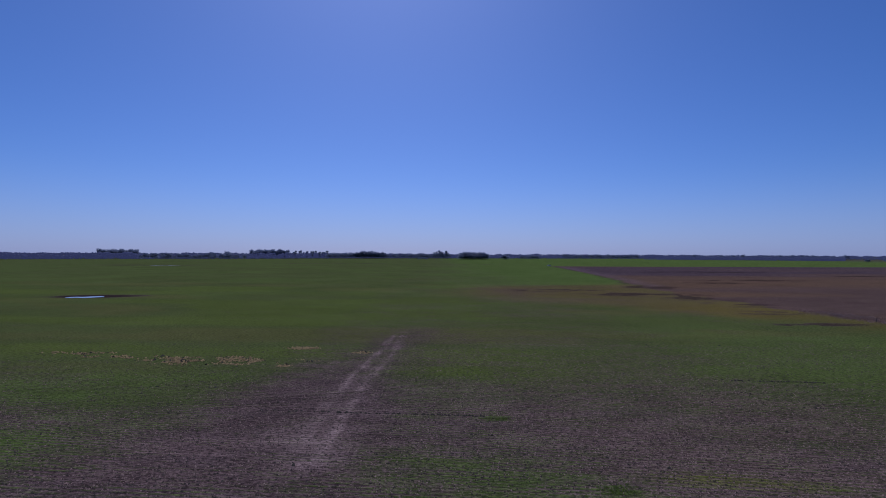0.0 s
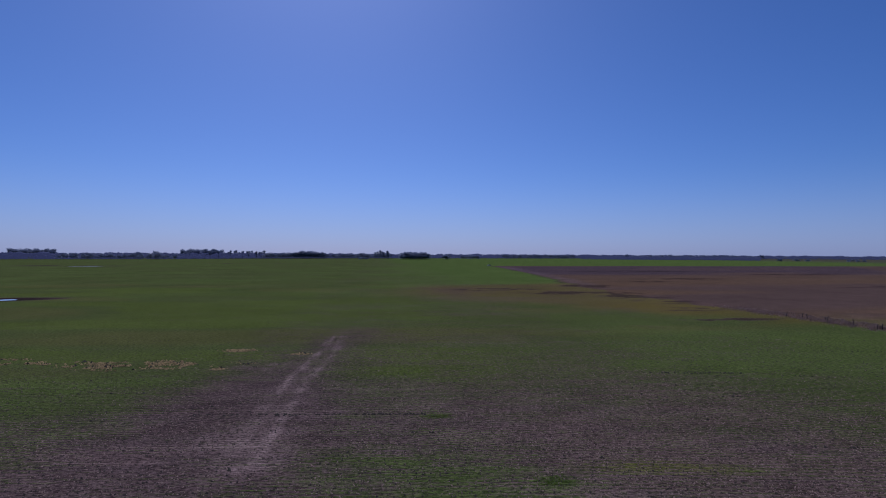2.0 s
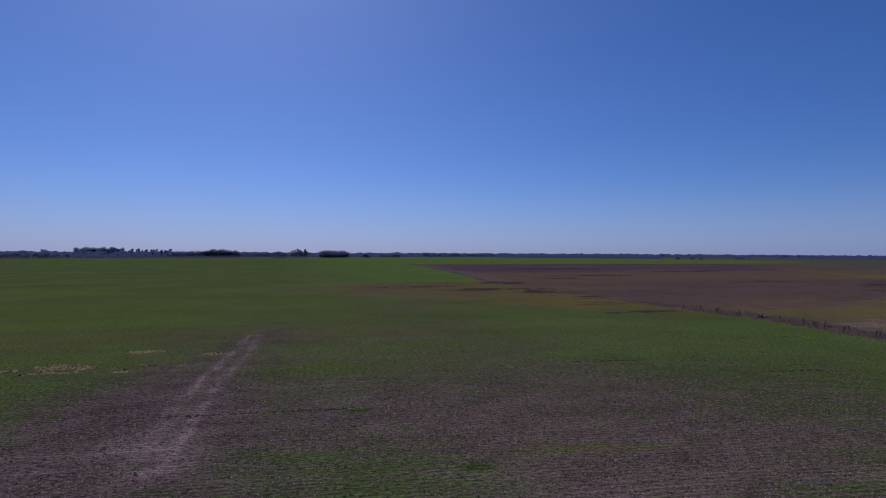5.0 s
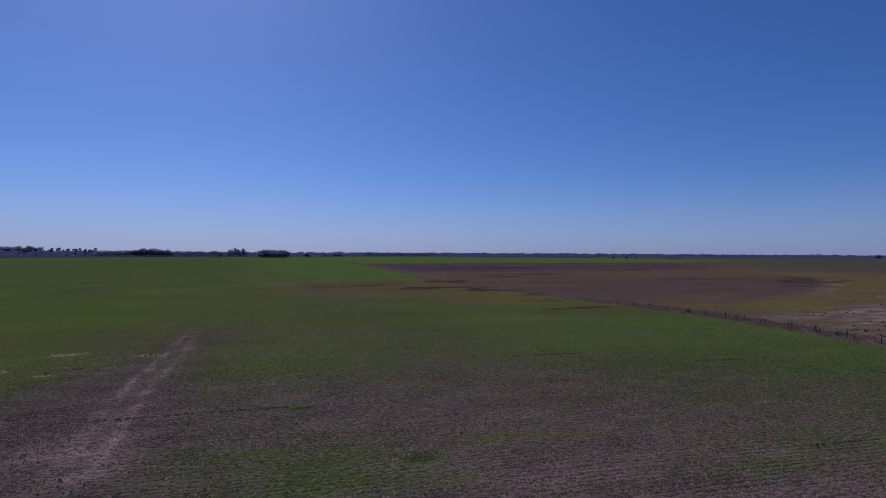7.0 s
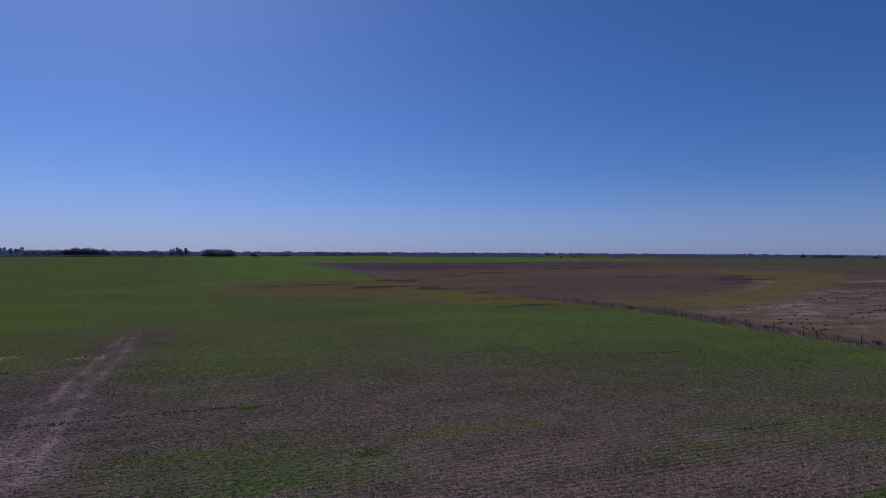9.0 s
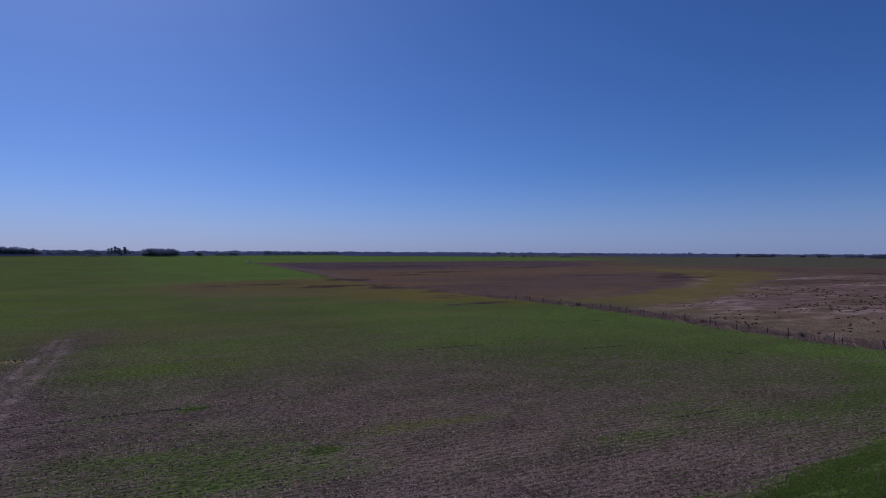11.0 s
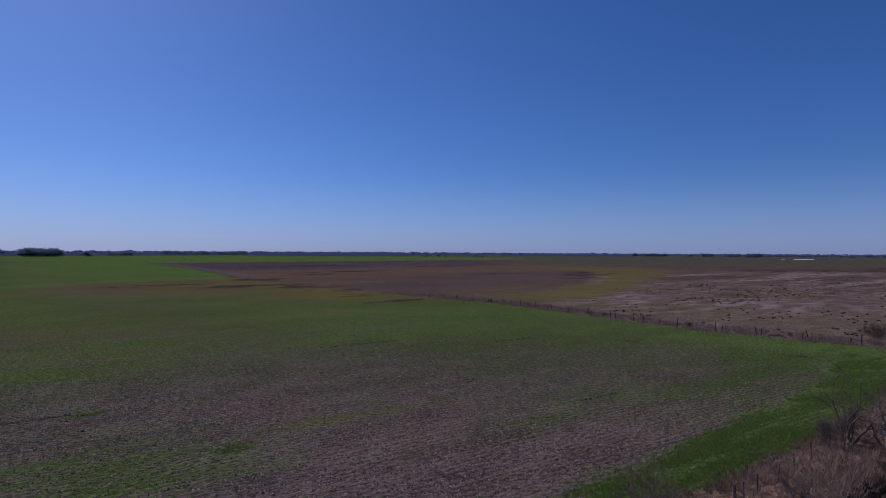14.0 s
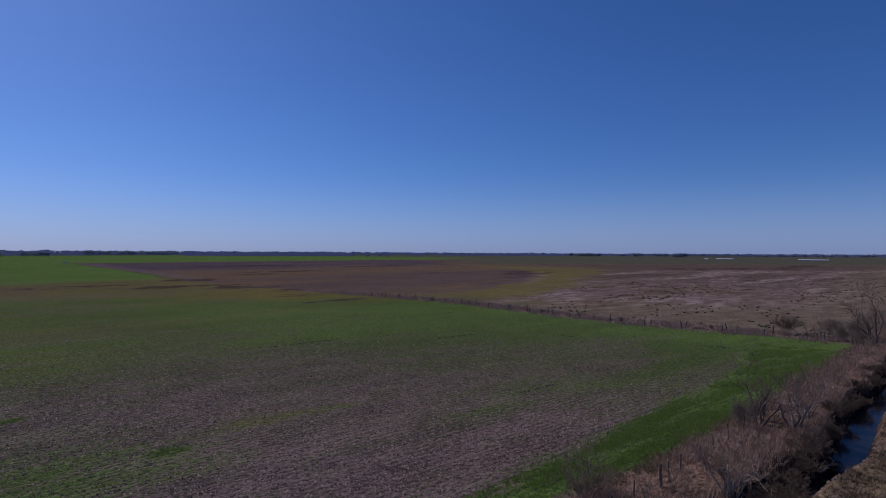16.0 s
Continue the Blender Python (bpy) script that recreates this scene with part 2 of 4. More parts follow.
    near = np.maximum(ramp(175, 130, x + 0.5 * (y - 30) + 40 * (n2 - 0.5)), 0.7 * ramp(40, 14, y - 0.04 * (x - 150) + 26 * (n2 - 0.5)))
    e_soil = mix(e_soil, PASTURE, 0.7 * near)
    e_soil = mix(e_soil, OLIVE_SOIL, 0.85 * olive)
    field = mix(one * BROWN, BROWN_DARK, np.clip(ramp(250, 560, y) * 0.8 + ramp(0.5, 0.66, fbm(x, y, 60, 72, 3.5)) * 0.5, 0, 1))
    e_soil = mix(e_soil, field, brown)
    wet = np.exp(-((y - curve - 4) / 8.0) ** 2) * ramp(110, 150, x) * ramp(340, 290, x)
    e_soil = mix(e_soil, BROWN_DARK, np.clip(wet * (0.3 + 1.3 * (n2 - 0.2)), 0, 0.9))
    e_cover = np.clip(0.12 + 0.22 * near + 0.5 * olive + 0.3 * (n2 - 0.5), 0.02, 0.8) * (1 - brown) + 0.05 * brown
    north = ramp(680, 705, y + 20 * (n1 - 0.5))
    dull = ramp(800, 1250, x + 80 * (n0 - 0.5))
    e_leaf = mix(mix(one * OLIVE, DULL, near), CROP_FAR, north)
    e_leaf = mix(e_leaf, DULL, north * dull)
    outer = ramp(560, 700, 0.71 * x + 0.7 * y + 60 * (n1 - 0.5)) * (1 - brown) * ramp(0.95, 1.3, x / np.maximum(y, 1))
    e_leaf = mix(e_leaf, DULL, outer)
    e_cover = np.maximum(e_cover, 0.95 * north)
    e_cover = np.maximum(e_cover, 0.8 * outer)
    lane = np.exp(-((x - fx - 4) / (3.5 + 0.012 * y)) ** 2) * ramp(225, 270, y) * ramp(720, 600, y)
    e_soil = mix(e_soil, LANE, 0.55 * lane)
    verge = np.exp(-((x - fx + 1.5) / (1.2 + 0.004 * y)) ** 2) * ramp(235, 280, y) * ramp(760, 700, y) * (0.1 + 0.7 * n2)
    soil, leaf = mix(soil, e_soil, east), mix(leaf, e_leaf, east)
    c = c * (1 - east) + e_cover * east
    soil, c = mix(soil, WET, np.clip(verge, 0, 0.9)), c * (1 - np.clip(verge, 0, 0.9))
    # Whitish streak of water glint, painted into the soil with the pale rut colour
    painted_glint = np.exp(-((y - curve + 5) / 4.0) ** 2) * ramp(190, 225, x) * ramp(330, 280, x) * ramp(0.5, 0.62, fbm(x, y, 9, 75, 2.0))
    soil, c = mix(soil, RUT, 0.7 * painted_glint), c * (1 - painted_glint)
    # weedy strip along the fence
    strip = np.exp(-((x - fence_x(y) - 3.2) / 3.4) ** 2) * ramp(190, 120, y) * ramp(2, 7, y) * (0.55 + 0.9 * (n2 - 0.1))
    strip = np.clip(strip, 0, 1)
    soil, c = mix(soil, WEEDY, 0.9 * strip), c * (1 - 0.85 * strip)
    # dark wet streaks at the brown field's corner
    for cx, cy, rx, ry in ((92, 200, 13, 16), (94, 172, 8, 9), (87, 147, 10, 4.0), (84, 123, 12, 2.4), (101, 258, 12, 12), (70, 215, 12, 9), (50, 235, 16, 9), (190, 330, 30, 9), (230, 480, 50, 16), (150, 300, 16, 8), (-165, 830, 90, 14), (0, 805, 95, 11), (-372, 690, 60, 16), (-118, 197, 9, 5), (-138, 193, 8, 3), (-400, 665, 30, 18), (300, 205, 26, 9), (322, 222, 22, 8), (280, 192, 20, 6), (250, 172, 18, 5), (250, 240, 24, 7), (330, 400, 40, 12), (470, 160, 22, 16), (500, 130, 22, 16), (530, 105, 26, 12), (640, 112, 70, 9)):
        k = np.clip(1.7 * blob(x, y, cx, cy, rx, ry, 0.6) * ramp(0.40, 0.54, fbm(x, y, 3.2, 81, 3.2)), 0, 1)
        soil, c = mix(soil, WET, 0.66 * k), c * (1 - 0.85 * k)
    # the hedge bank, the ditch and the rough ground south of it
    bank = ramp(0.7, -0.5, y - edge_y(x) + 1.2 * (fbm(x, y, 1.7, 53) - 0.5)) * ramp(140, 112, x)
    soil = mix(soil, DRY_PINK, bank)
    soil = mix(soil, DRY, 0.6 * bank * ramp(0.42, 0.62, fbm(x, y, 1.5, 54)))
    south = ramp(-1.4, -2.4, y - ditch_y(x)) * bank
    soil = mix(soil, DRY, south)
    soil = mix(soil, MUD, 0.55 * south * ramp(0.5, 0.64, fbm(x, y, 0.9, 55)))
    c = c * (1 - bank) + bank * 0.34 * ramp(0.40, 0.60, n2) * south
    leaf = mix(leaf, OLIVE, bank)
    mud = bank * ramp(2.1, 1.2, np.abs(y - ditch_y(x) - 0.3))
    soil, c = mix(soil, MUD, mud), c * (1 - mud)
    # mud round the puddles
    for px, py, rx, ry in PUDDLES:
        k = np.clip(blob(x, y, px - 0.1 * rx, py + 0.9 * ry, rx * 2.1, ry * 1.7, 0.4) * 1.4, 0, 1)
        soil, c = mix(soil, WET, 0.9 * k), c * (1 - 0.97 * k)
    # straw left in loose patches
    straw = np.zeros(x.shape)
    for sx, sy, rx, ry in STRAW:
        straw = np.maximum(straw, blob(x, y, sx, sy, rx, ry, 0.6) * ramp(0.50, 0.60, fbm(x, y, 1.1, 91, 1.8)))
    soil, c = mix(soil, STRAW_COL, 0.4 * straw), c * (1 - 0.5 * straw)
    # woodland floor far away
    wood = ramp(2050, 2300, np.hypot(x, y))
    leaf = mix(leaf, DULL, wood)
    return soil, leaf, np.clip(c, 0, 1)


CROP_LIGHT = (0.114, 0.144, 0.027)
CROP_EAST = (0.092, 0.114, 0.030)
OLIVE_BROWN = (0.155, 0.116, 0.040)
OLIVE_YELLOW = (0.165, 0.130, 0.027)
OLIVE_GREEN = (0.150, 0.150, 0.028)
OLIVE_BARE = (0.130, 0.094, 0.060)
BROWN_X, BROWN_Y = (90, 137, 157, 200, 262, 290, 334, 372, 446, 700), (122, 125, 128, 143, 175, 195, 232, 290, 415, 760)
RIM_X, RIM_Y = (100, 117, 140, 197, 290, 440, 560), (84, 88, 91, 114, 153, 217, 480)
SOIL_BROWN = (0.132, 0.092, 0.072)
SOIL_DARK = (0.108, 0.078, 0.068)
SOIL, SOIL_PALE, RUT = (0.126, 0.087, 0.073), (0.200, 0.140, 0.115), (0.29, 0.212, 0.172)
CROP, CROP_YOUNG, HEADLAND, CROP_FAR = (0.100, 0.120, 0.034), (0.104, 0.134, 0.033), (0.118, 0.168, 0.032), (0.112, 0.163, 0.034)
OLIVE, OLIVE_SOIL, DULL = (0.155, 0.124, 0.040), (0.175, 0.128, 0.050), (0.100, 0.096, 0.060)
BROWN, BROWN_DARK, WET = (0.152, 0.098, 0.056), (0.096, 0.069, 0.072), (0.040, 0.028, 0.024)
PASTURE = (0.215, 0.152, 0.086)
LANE = (0.165, 0.120, 0.112)
WEEDY = (0.165, 0.105, 0.078)
STUBBLE_LIGHT = (0.340, 0.240, 0.196)
STUBBLE, STUBBLE_DARK = (0.190, 0.126, 0.100), (0.110, 0.073, 0.056)
DRY, DRY_PINK, MUD, STRAW_COL = (0.150, 0.100, 0.056), (0.225, 0.135, 0.085), (0.035, 0.027, 0.024), (0.42, 0.31, 0.13)
PUDDLES = ((-126.0, 190.5, 5.8, 4.4), (-336, 652, 18, 5))
STRAW = ((-35, 79.6, 6.5, 2.6), (-28, 78.6, 4.0, 1.8), (-40, 79.4, 4, 1.6), (-23, 75.8, 1.4, 0.7), (-23.3, 90.2, 1.9, 1.2), (-12.8, 86.2, 1.3, 0.8), (-19.7, 79.8, 1.4, 0.8), (-48, 82, 5, 0.9), (-58, 85, 5, 1.0))


# ======== materials ========
def material(name, rough=0.8, spec=0.3):
    m = bpy.data.materials.new(name)
    m.use_nodes = True
    b = m.node_tree.nodes["Principled BSDF"]
    b.inputs["Roughness"].default_value = rough
    b.inputs["Specular IOR Level"].default_value = spec
    return m, m.node_tree, b


def node(tree, kind, **sets):
    n = tree.nodes.new(kind)
    for key, value in sets.items():
        n.inputs[key.replace("_", " ")].default_value = value
    return n


def math_node(tree, op, a, b=None):
    n = tree.nodes.new("ShaderNodeMath")
    n.operation = op
    for i, v in enumerate((a, b)):
        if v is None:
            continue
        if isinstance(v, (int, float)):
            n.inputs[i].default_value = v
        else:
            tree.links.new(v, n.inputs[i])
    return n.outputs[0]


def mix_colour(tree, fac, a, b, blend="MIX"):
    n = tree.nodes.new("ShaderNodeMix")
    n.data_type, n.blend_type = "RGBA", blend
    for socket, v in ((n.inputs["Factor"], fac), (n.inputs["A"], a), (n.inputs["B"], b)):
        if hasattr(v, "links"):
            tree.links.new(v, socket)
        elif isinstance(v, (int, float)):
            socket.default_value = v
        else:
            socket.default_value = (*v, 1)
    return n.outputs["Result"]


def noise_out(tree, vector, scale, detail=3, rough=0.6):
    n = node(tree, "ShaderNodeTexNoise", Scale=scale, Detail=detail, Roughness=rough)
    if vector is not None:
        tree.links.new(vector, n.inputs["Vector"])
    return n.outputs["Fac"]


def scaled(tree, vector, sx, sy, sz):
    m = tree.nodes.new("ShaderNodeMapping")
    m.inputs["Scale"].default_value = (sx, sy, sz)
    tree.links.new(vector, m.inputs["Vector"])
    return m.outputs[0]


def stretch(tree, value, a, b, c=0.0, d=1.0):
    n = tree.nodes.new("ShaderNodeMapRange")
    n.inputs["From Min"].default_value, n.inputs["From Max"].default_value = a, b
    n.inputs["To Min"].default_value, n.inputs["To Max"].default_value = c, d
    tree.links.new(value, n.inputs["Value"])
    return n.outputs[0]


def ground_material():
    m, tree, b = material("field_soil_and_crop", 1.0, 0.0)
    at = {}
    for name in ("soil", "leaf", "cover"):
        a = tree.nodes.new("ShaderNodeAttribute")
        a.attribute_name = name
        at[name] = a.outputs["Fac"] if name == "cover" else a.outputs["Color"]
    place = tree.nodes.new("ShaderNodeTexCoord").outputs["Object"]
    parts = tree.nodes.new("ShaderNodeSeparateXYZ")
    tree.links.new(place, parts.inputs[0])
    sway = math_node(tree, "MULTIPLY", noise_out(tree, scaled(tree, place, 0.03, 0.10, 1.0), 1.0, 2), 9.0)
    bend = math_node(tree, "POWER", math_node(tree, "MAXIMUM", parts.outputs[0], 0.0), 2.0)
    rowed = math_node(tree, "ADD", parts.outputs[1], math_node(tree, "MULTIPLY", parts.outputs[0], 0.09))
    rowed = math_node(tree, "ADD", rowed, math_node(tree, "MULTIPLY", bend, 0.0007))
    lane = tree.nodes.new("ShaderNodeCombineXYZ")
    tree.links.new(parts.outputs[0], lane.inputs[0])
    tree.links.new(rowed, lane.inputs[1])
    lane = lane.outputs[0]
    fine = noise_out(tree, scaled(tree, lane, 0.5, 1.0, 1.0), 2.6, 4, 0.7)
    patch = noise_out(tree, scaled(tree, lane, 0.30, 1.0, 1.0), 0.6, 3, 0.6)
    drill = math_node(tree, "SINE", math_node(tree, "ADD", math_node(tree, "MULTIPLY", rowed, 10.5), sway))
    gate = stretch(tree, noise_out(tree, scaled(tree, lane, 0.12, 0.5, 1.0), 0.9, 4), 0.40, 0.66, 0.01, 0.14)
    close = math_node(tree, "MULTIPLY", stretch(tree, parts.outputs[1], 120.0, 70.0), stretch(tree, parts.outputs[0], 99.0, 92.0))
    drill = math_node(tree, "MULTIPLY", math_node(tree, "MULTIPLY", drill, gate), close)
    far = noise_out(tree, scaled(tree, place, 0.8, 1.0, 1.0), 0.03, 4, 0.6)
    threshold = math_node(tree, "ADD", math_node(tree, "MULTIPLY", fine, 0.65), math_node(tree, "MULTIPLY", patch, 0.35))
    threshold = math_node(tree, "ADD", threshold, drill)
    want = stretch(tree, at["cover"], 0, 1, 0.68, 0.32)
    diff = math_node(tree, "SUBTRACT", threshold, want)
    fac = stretch(tree, diff, -0.13, 0.14)
    grain = noise_out(tree, scaled(tree, lane, 0.55, 1.0, 1.0), 3.6, 4, 0.8)
    soil = mix_colour(tree, stretch(tree, grain, 0.41, 0.59), mix_colour(tree, 1.0, at["soil"], (0.46, 0.45, 0.45), "MULTIPLY"),
                      mix_colour(tree, 1.0, at["soil"], (1.55, 1.52, 1.50), "MULTIPLY"))
    leaf = mix_colour(tree, stretch(tree, grain, 0.41, 0.59), mix_colour(tree, 1.0, at["leaf"], (0.60, 0.64, 0.60), "MULTIPLY"),
                      mix_colour(tree, 1.0, at["leaf"], (1.40, 1.36, 1.34), "MULTIPLY"))
    # thin pale lines that the wheels of the drill left
    wheel = math_node(tree, "SINE", math_node(tree, "ADD", math_node(tree, "MULTIPLY", rowed, 3.7), math_node(tree, "MULTIPLY", sway, 0.35)))
    wheel = stretch(tree, wheel, 0.93, 1.0, 0.0, 1.0)
    seen = stretch(tree, noise_out(tree, scaled(tree, lane, 0.10, 0.6, 1.0), 1.0, 3), 0.48, 0.66, 0.0, 0.8)
    bare = stretch(tree, at["cover"], 0.55, 0.30, 0.0, 1.0)
    wheel = math_node(tree, "MULTIPLY", math_node(tree, "MULTIPLY", wheel, math_node(tree, "MULTIPLY", seen, close)), bare)
    soil = mix_colour(tree, wheel, soil, mix_colour(tree, 1.0, at["soil"], (1.9, 1.85, 1.8), "MULTIPLY"))
    colour = mix_colour(tree, fac, soil, leaf)
    mottle = noise_out(tree, scaled(tree, place, 0.6, 1.0, 1.0), 0.25, 5, 0.7)
    depth = math_node(tree, "MULTIPLY", stretch(tree, at["cover"], 0.1, 0.8, 1.1, 0.25), stretch(tree, parts.outputs[1], 200.0, 80.0, 0.3, 1.0))
    mottle = math_node(tree, "MULTIPLY", math_node(tree, "SUBTRACT", mottle, 0.5), depth)
    broad = math_node(tree, "ADD", stretch(tree, far, 0.3, 0.7, 0.80, 1.00), math_node(tree, "MULTIPLY", mottle, 1.6))
    shade = tree.nodes.new("ShaderNodeCombineColor")
    for i in range(3):
        tree.links.new(broad, shade.inputs[i])
    colour = mix_colour(tree, 1.0, colour, shade.outputs[0], "MULTIPLY")
    tree.links.new(colour, b.inputs["Base Color"])
    bump = node(tree, "ShaderNodeBump", Strength=1.0, Distance=0.15)
    relief = math_node(tree, "ADD", fine, math_node(tree, "MULTIPLY", grain, 0.8))
    relief = math_node(tree, "ADD", relief, math_node(tree, "MULTIPLY", drill, 1.3))
    tree.links.new(relief, bump.inputs["Height"])
    tree.links.new(bump.outputs[0], b.inputs["Normal"])
    return m


def plant_material(name, dark, light, scale=1.2, rough=0.75, glow=0.0):
    """Thin parts let some light through. Leaves or stems whose colour shifts from piece to piece and from place to place."""
    m, tree, b = material(name, rough, 0.04)
    geo = tree.nodes.new("ShaderNodeNewGeometry")
    place = tree.nodes.new("ShaderNodeTexCoord").outputs["Object"]
    fac = math_node(tree, "ADD", math_node(tree, "MULTIPLY", geo.outputs["Random Per Island"], 0.6),
                    math_node(tree, "MULTIPLY", noise_out(tree, place, scale, 3), 0.4))
    colour = mix_colour(tree, fac, dark, light)
    tree.links.new(colour, b.inputs["Base Color"])
    if glow:
        t = tree.nodes.new("ShaderNodeBsdfTranslucent")
        tree.links.new(colour, t.inputs["Color"])
        blend = tree.nodes.new("ShaderNodeMixShader")
        blend.inputs[0].default_value = glow
        tree.links.new(b.outputs[0], blend.inputs[1])
        tree.links.new(t.outputs[0], blend.inputs[2])
        tree.links.new(blend.outputs[0], tree.nodes["Material Output"].inputs["Surface"])
    return m


def water_material(name, rough, spec, mud):
    m, tree, b = material(name, rough, spec)
    b.inputs["Base Color"].default_value = (*mud, 1)
    b.inputs["IOR"].default_value = 1.33
    place = tree.nodes.new("ShaderNodeTexCoord").outputs["Object"]
    bump = node(tree, "ShaderNodeBump", Strength=0.08, Distance=0.02)
    tree.links.new(noise_out(tree, place, 3.0, 2), bump.inputs["Height"])
    tree.links.new(bump.outputs[0], b.inputs["Normal"])
    return m


def plain_material(name, colour, rough=0.6, metal=0.0, var=0.25, scale=4.0):
    m, tree, b = material(name, rough, 0.4)
    b.inputs["Metallic"].default_value = metal
    place = tree.nodes.new("ShaderNodeTexCoord").outputs["Object"]
    low = tuple(v * (1 - var) for v in colour)
    high = tuple(min(1, v * (1 + var)) for v in colour)
    tree.links.new(mix_colour(tree, stretch(tree, noise_out(tree, place, scale, 4), 0.3, 0.7), low, high), b.inputs["Base Color"])
    return m


M_GROUND = ground_material()
M_WATER = water_material("still_dark_water", 0.10, 0.13, (0.020, 0.016, 0.016))
M_PUDDLE = water_material("shallow_rain_water", 0.04, 0.5, (0.085, 0.068, 0.056))
M_CROP = plant_material("crop_leaf", (0.078, 0.098, 0.028), (0.142, 0.175, 0.050), 0.3, 0.75, 0.45)
M_HEAD = plant_material("headland_grass", (0.106, 0.146, 0.025), (0.220, 0.292, 0.050), 0.3, 0.75, 0.45)
M_CLOD = plant_material("soil_clod", (0.090, 0.062, 0.050), (0.330, 0.235, 0.180), 0.5, 0.95)
M_STRAW = plant_material("loose_straw", (0.11, 0.078, 0.036), (0.54, 0.395, 0.165), 0.6, 0.8, 0.3)
M_WEED = plant_material("dead_weed_stem", (0.240, 0.148, 0.098), (0.540, 0.365, 0.255), 0.6, 0.85, 0.25)
M_DRY_GRASS = plant_material("dry_grass", (0.120, 0.082, 0.044), (0.320, 0.225, 0.120), 0.5, 0.8, 0.25)
M_BRAMBLE = plant_material("dark_bramble", (0.075, 0.052, 0.036), (0.210, 0.145, 0.095), 1.0, 0.9)
M_THORN = plant_material("grey_thorn", (0.095, 0.070, 0.054), (0.250, 0.185, 0.140), 1.0, 0.9)
M_BARK = plant_material("grey_bark", (0.130, 0.096, 0.074), (0.380, 0.300, 0.245), 2.0, 0.9)
M_TWIG = plant_material("bare_twig", (0.150, 0.095, 0.062), (0.420, 0.280, 0.185), 1.0, 0.9)
# Distance haze is put into this leaf colour, making it paler and bluer.
M_HAZED_LEAF = plant_material("hazed_far_leaf", (0.150, 0.172, 0.230), (0.260, 0.288, 0.365), 0.05, 1.0, 0.65)
M_WOODS = plant_material("haze_glow_far_woods", (0.030, 0.034, 0.044), (0.062, 0.068, 0.082), 0.02, 1.0)
# Weak bluish emission stands in for the air haze before the woods.
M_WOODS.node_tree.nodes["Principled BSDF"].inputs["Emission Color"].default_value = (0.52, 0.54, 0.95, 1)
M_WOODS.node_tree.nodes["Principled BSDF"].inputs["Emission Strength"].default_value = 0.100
M_TRUNK = plain_material("tree_trunk", (0.09, 0.075, 0.065), 0.9)
M_POST = plain_material("weathered_post", (0.060, 0.048, 0.045), 0.9, 0, 0.4, 6.0)
M_WHITE = plain_material("white_painted_steel", (0.80, 0.80, 0.80), 0.45, 0, 0.05)
M_GLASS = plain_material("dark_car_glass", (0.02, 0.022, 0.025), 0.1, 0, 0.1)
M_TYRE = plain_material("tyre_rubber", (0.02, 0.02, 0.02), 0.8, 0, 0.2)
M_STEEL = plain_material("wheel_steel", (0.35, 0.35, 0.36), 0.4, 0.8, 0.1)
M_ROOF = plain_material("pale_sheet_roof", (0.86, 0.86, 0.85), 0.5, 0.0, 0.05, 0.2)
# The wall's shade under the sunlit roof is put into this grey.
M_SHADED_WALL = plain_material("shaded_shed_wall", (0.30, 0.29, 0.28), 0.8, 0, 0.15, 0.3)


# ======== mesh helpers ========
def raw_mesh(name, verts, faces, mat):
    """A mesh from numpy arrays: verts (n, 3), faces (m, 3) or (m, 4)."""
    me = bpy.data.meshes.new(name)
    verts, faces = np.ascontiguousarray(verts, np.float32), np.ascontiguousarray(faces, np.int32)
    k = faces.shape[1]
    me.vertices.add(len(verts))
    me.vertices.foreach_set("co", verts.ravel())
    me.loops.add(faces.size)
    me.loops.foreach_set("vertex_index", faces.ravel())
    me.polygons.add(len(faces))
    me.polygons.foreach_set("loop_start", np.arange(len(faces), dtype=np.int32) * k)
    me.polygons.foreach_set("loop_total", np.full(len(faces), k, np.int32))
    me.update(calc_edges=True)
    me.materials.append(mat)
    return me


def part(name, bm, mat, parent=None, label=""):
    """One bmesh as one mesh object under a thing or a part."""
    me = bpy.data.meshes.new(name)
    bm.to_mesh(me)
    bm.free()
    me.materials.append(mat)
    ob = new(name, me)
    ob.parent = parent
    return tagged(ob, label)


def box(bm, x0, y0, z0, x1, y1, z1, bevel=0.0):
    made = bmesh.ops.create_cube(bm, size=1.0, matrix=Matrix.Translation(((x0 + x1) / 2, (y0 + y1) / 2, (z0 + z1) / 2)) @ Matrix.Diagonal((x1 - x0, y1 - y0, z1 - z0, 1)))
    if bevel:
        edges = list({e for v in made["verts"] for e in v.link_edges})
        bmesh.ops.bevel(bm, geom=edges, offset=bevel, segments=2, affect="EDGES", profile=0.5)


def grow(a, b, step, limit, rate_lo, rate_hi):
    """Even lines from a to b, then ever wider ones out to -limit and limit."""
    mid = list(np.arange(a, b + step / 2, step))
    lo, hi = [], []
    p, s = mid[0], step
    while p - s * rate_lo > -limit + s:
        s *= rate_lo
        p -= s
        lo.append(p)
    p, s = mid[-1], step
    while p + s * rate_hi < limit - s:
        s *= rate_hi
        p += s
        hi.append(p)
    return np.array([-limit] + lo[::-1] + mid + hi + [limit])


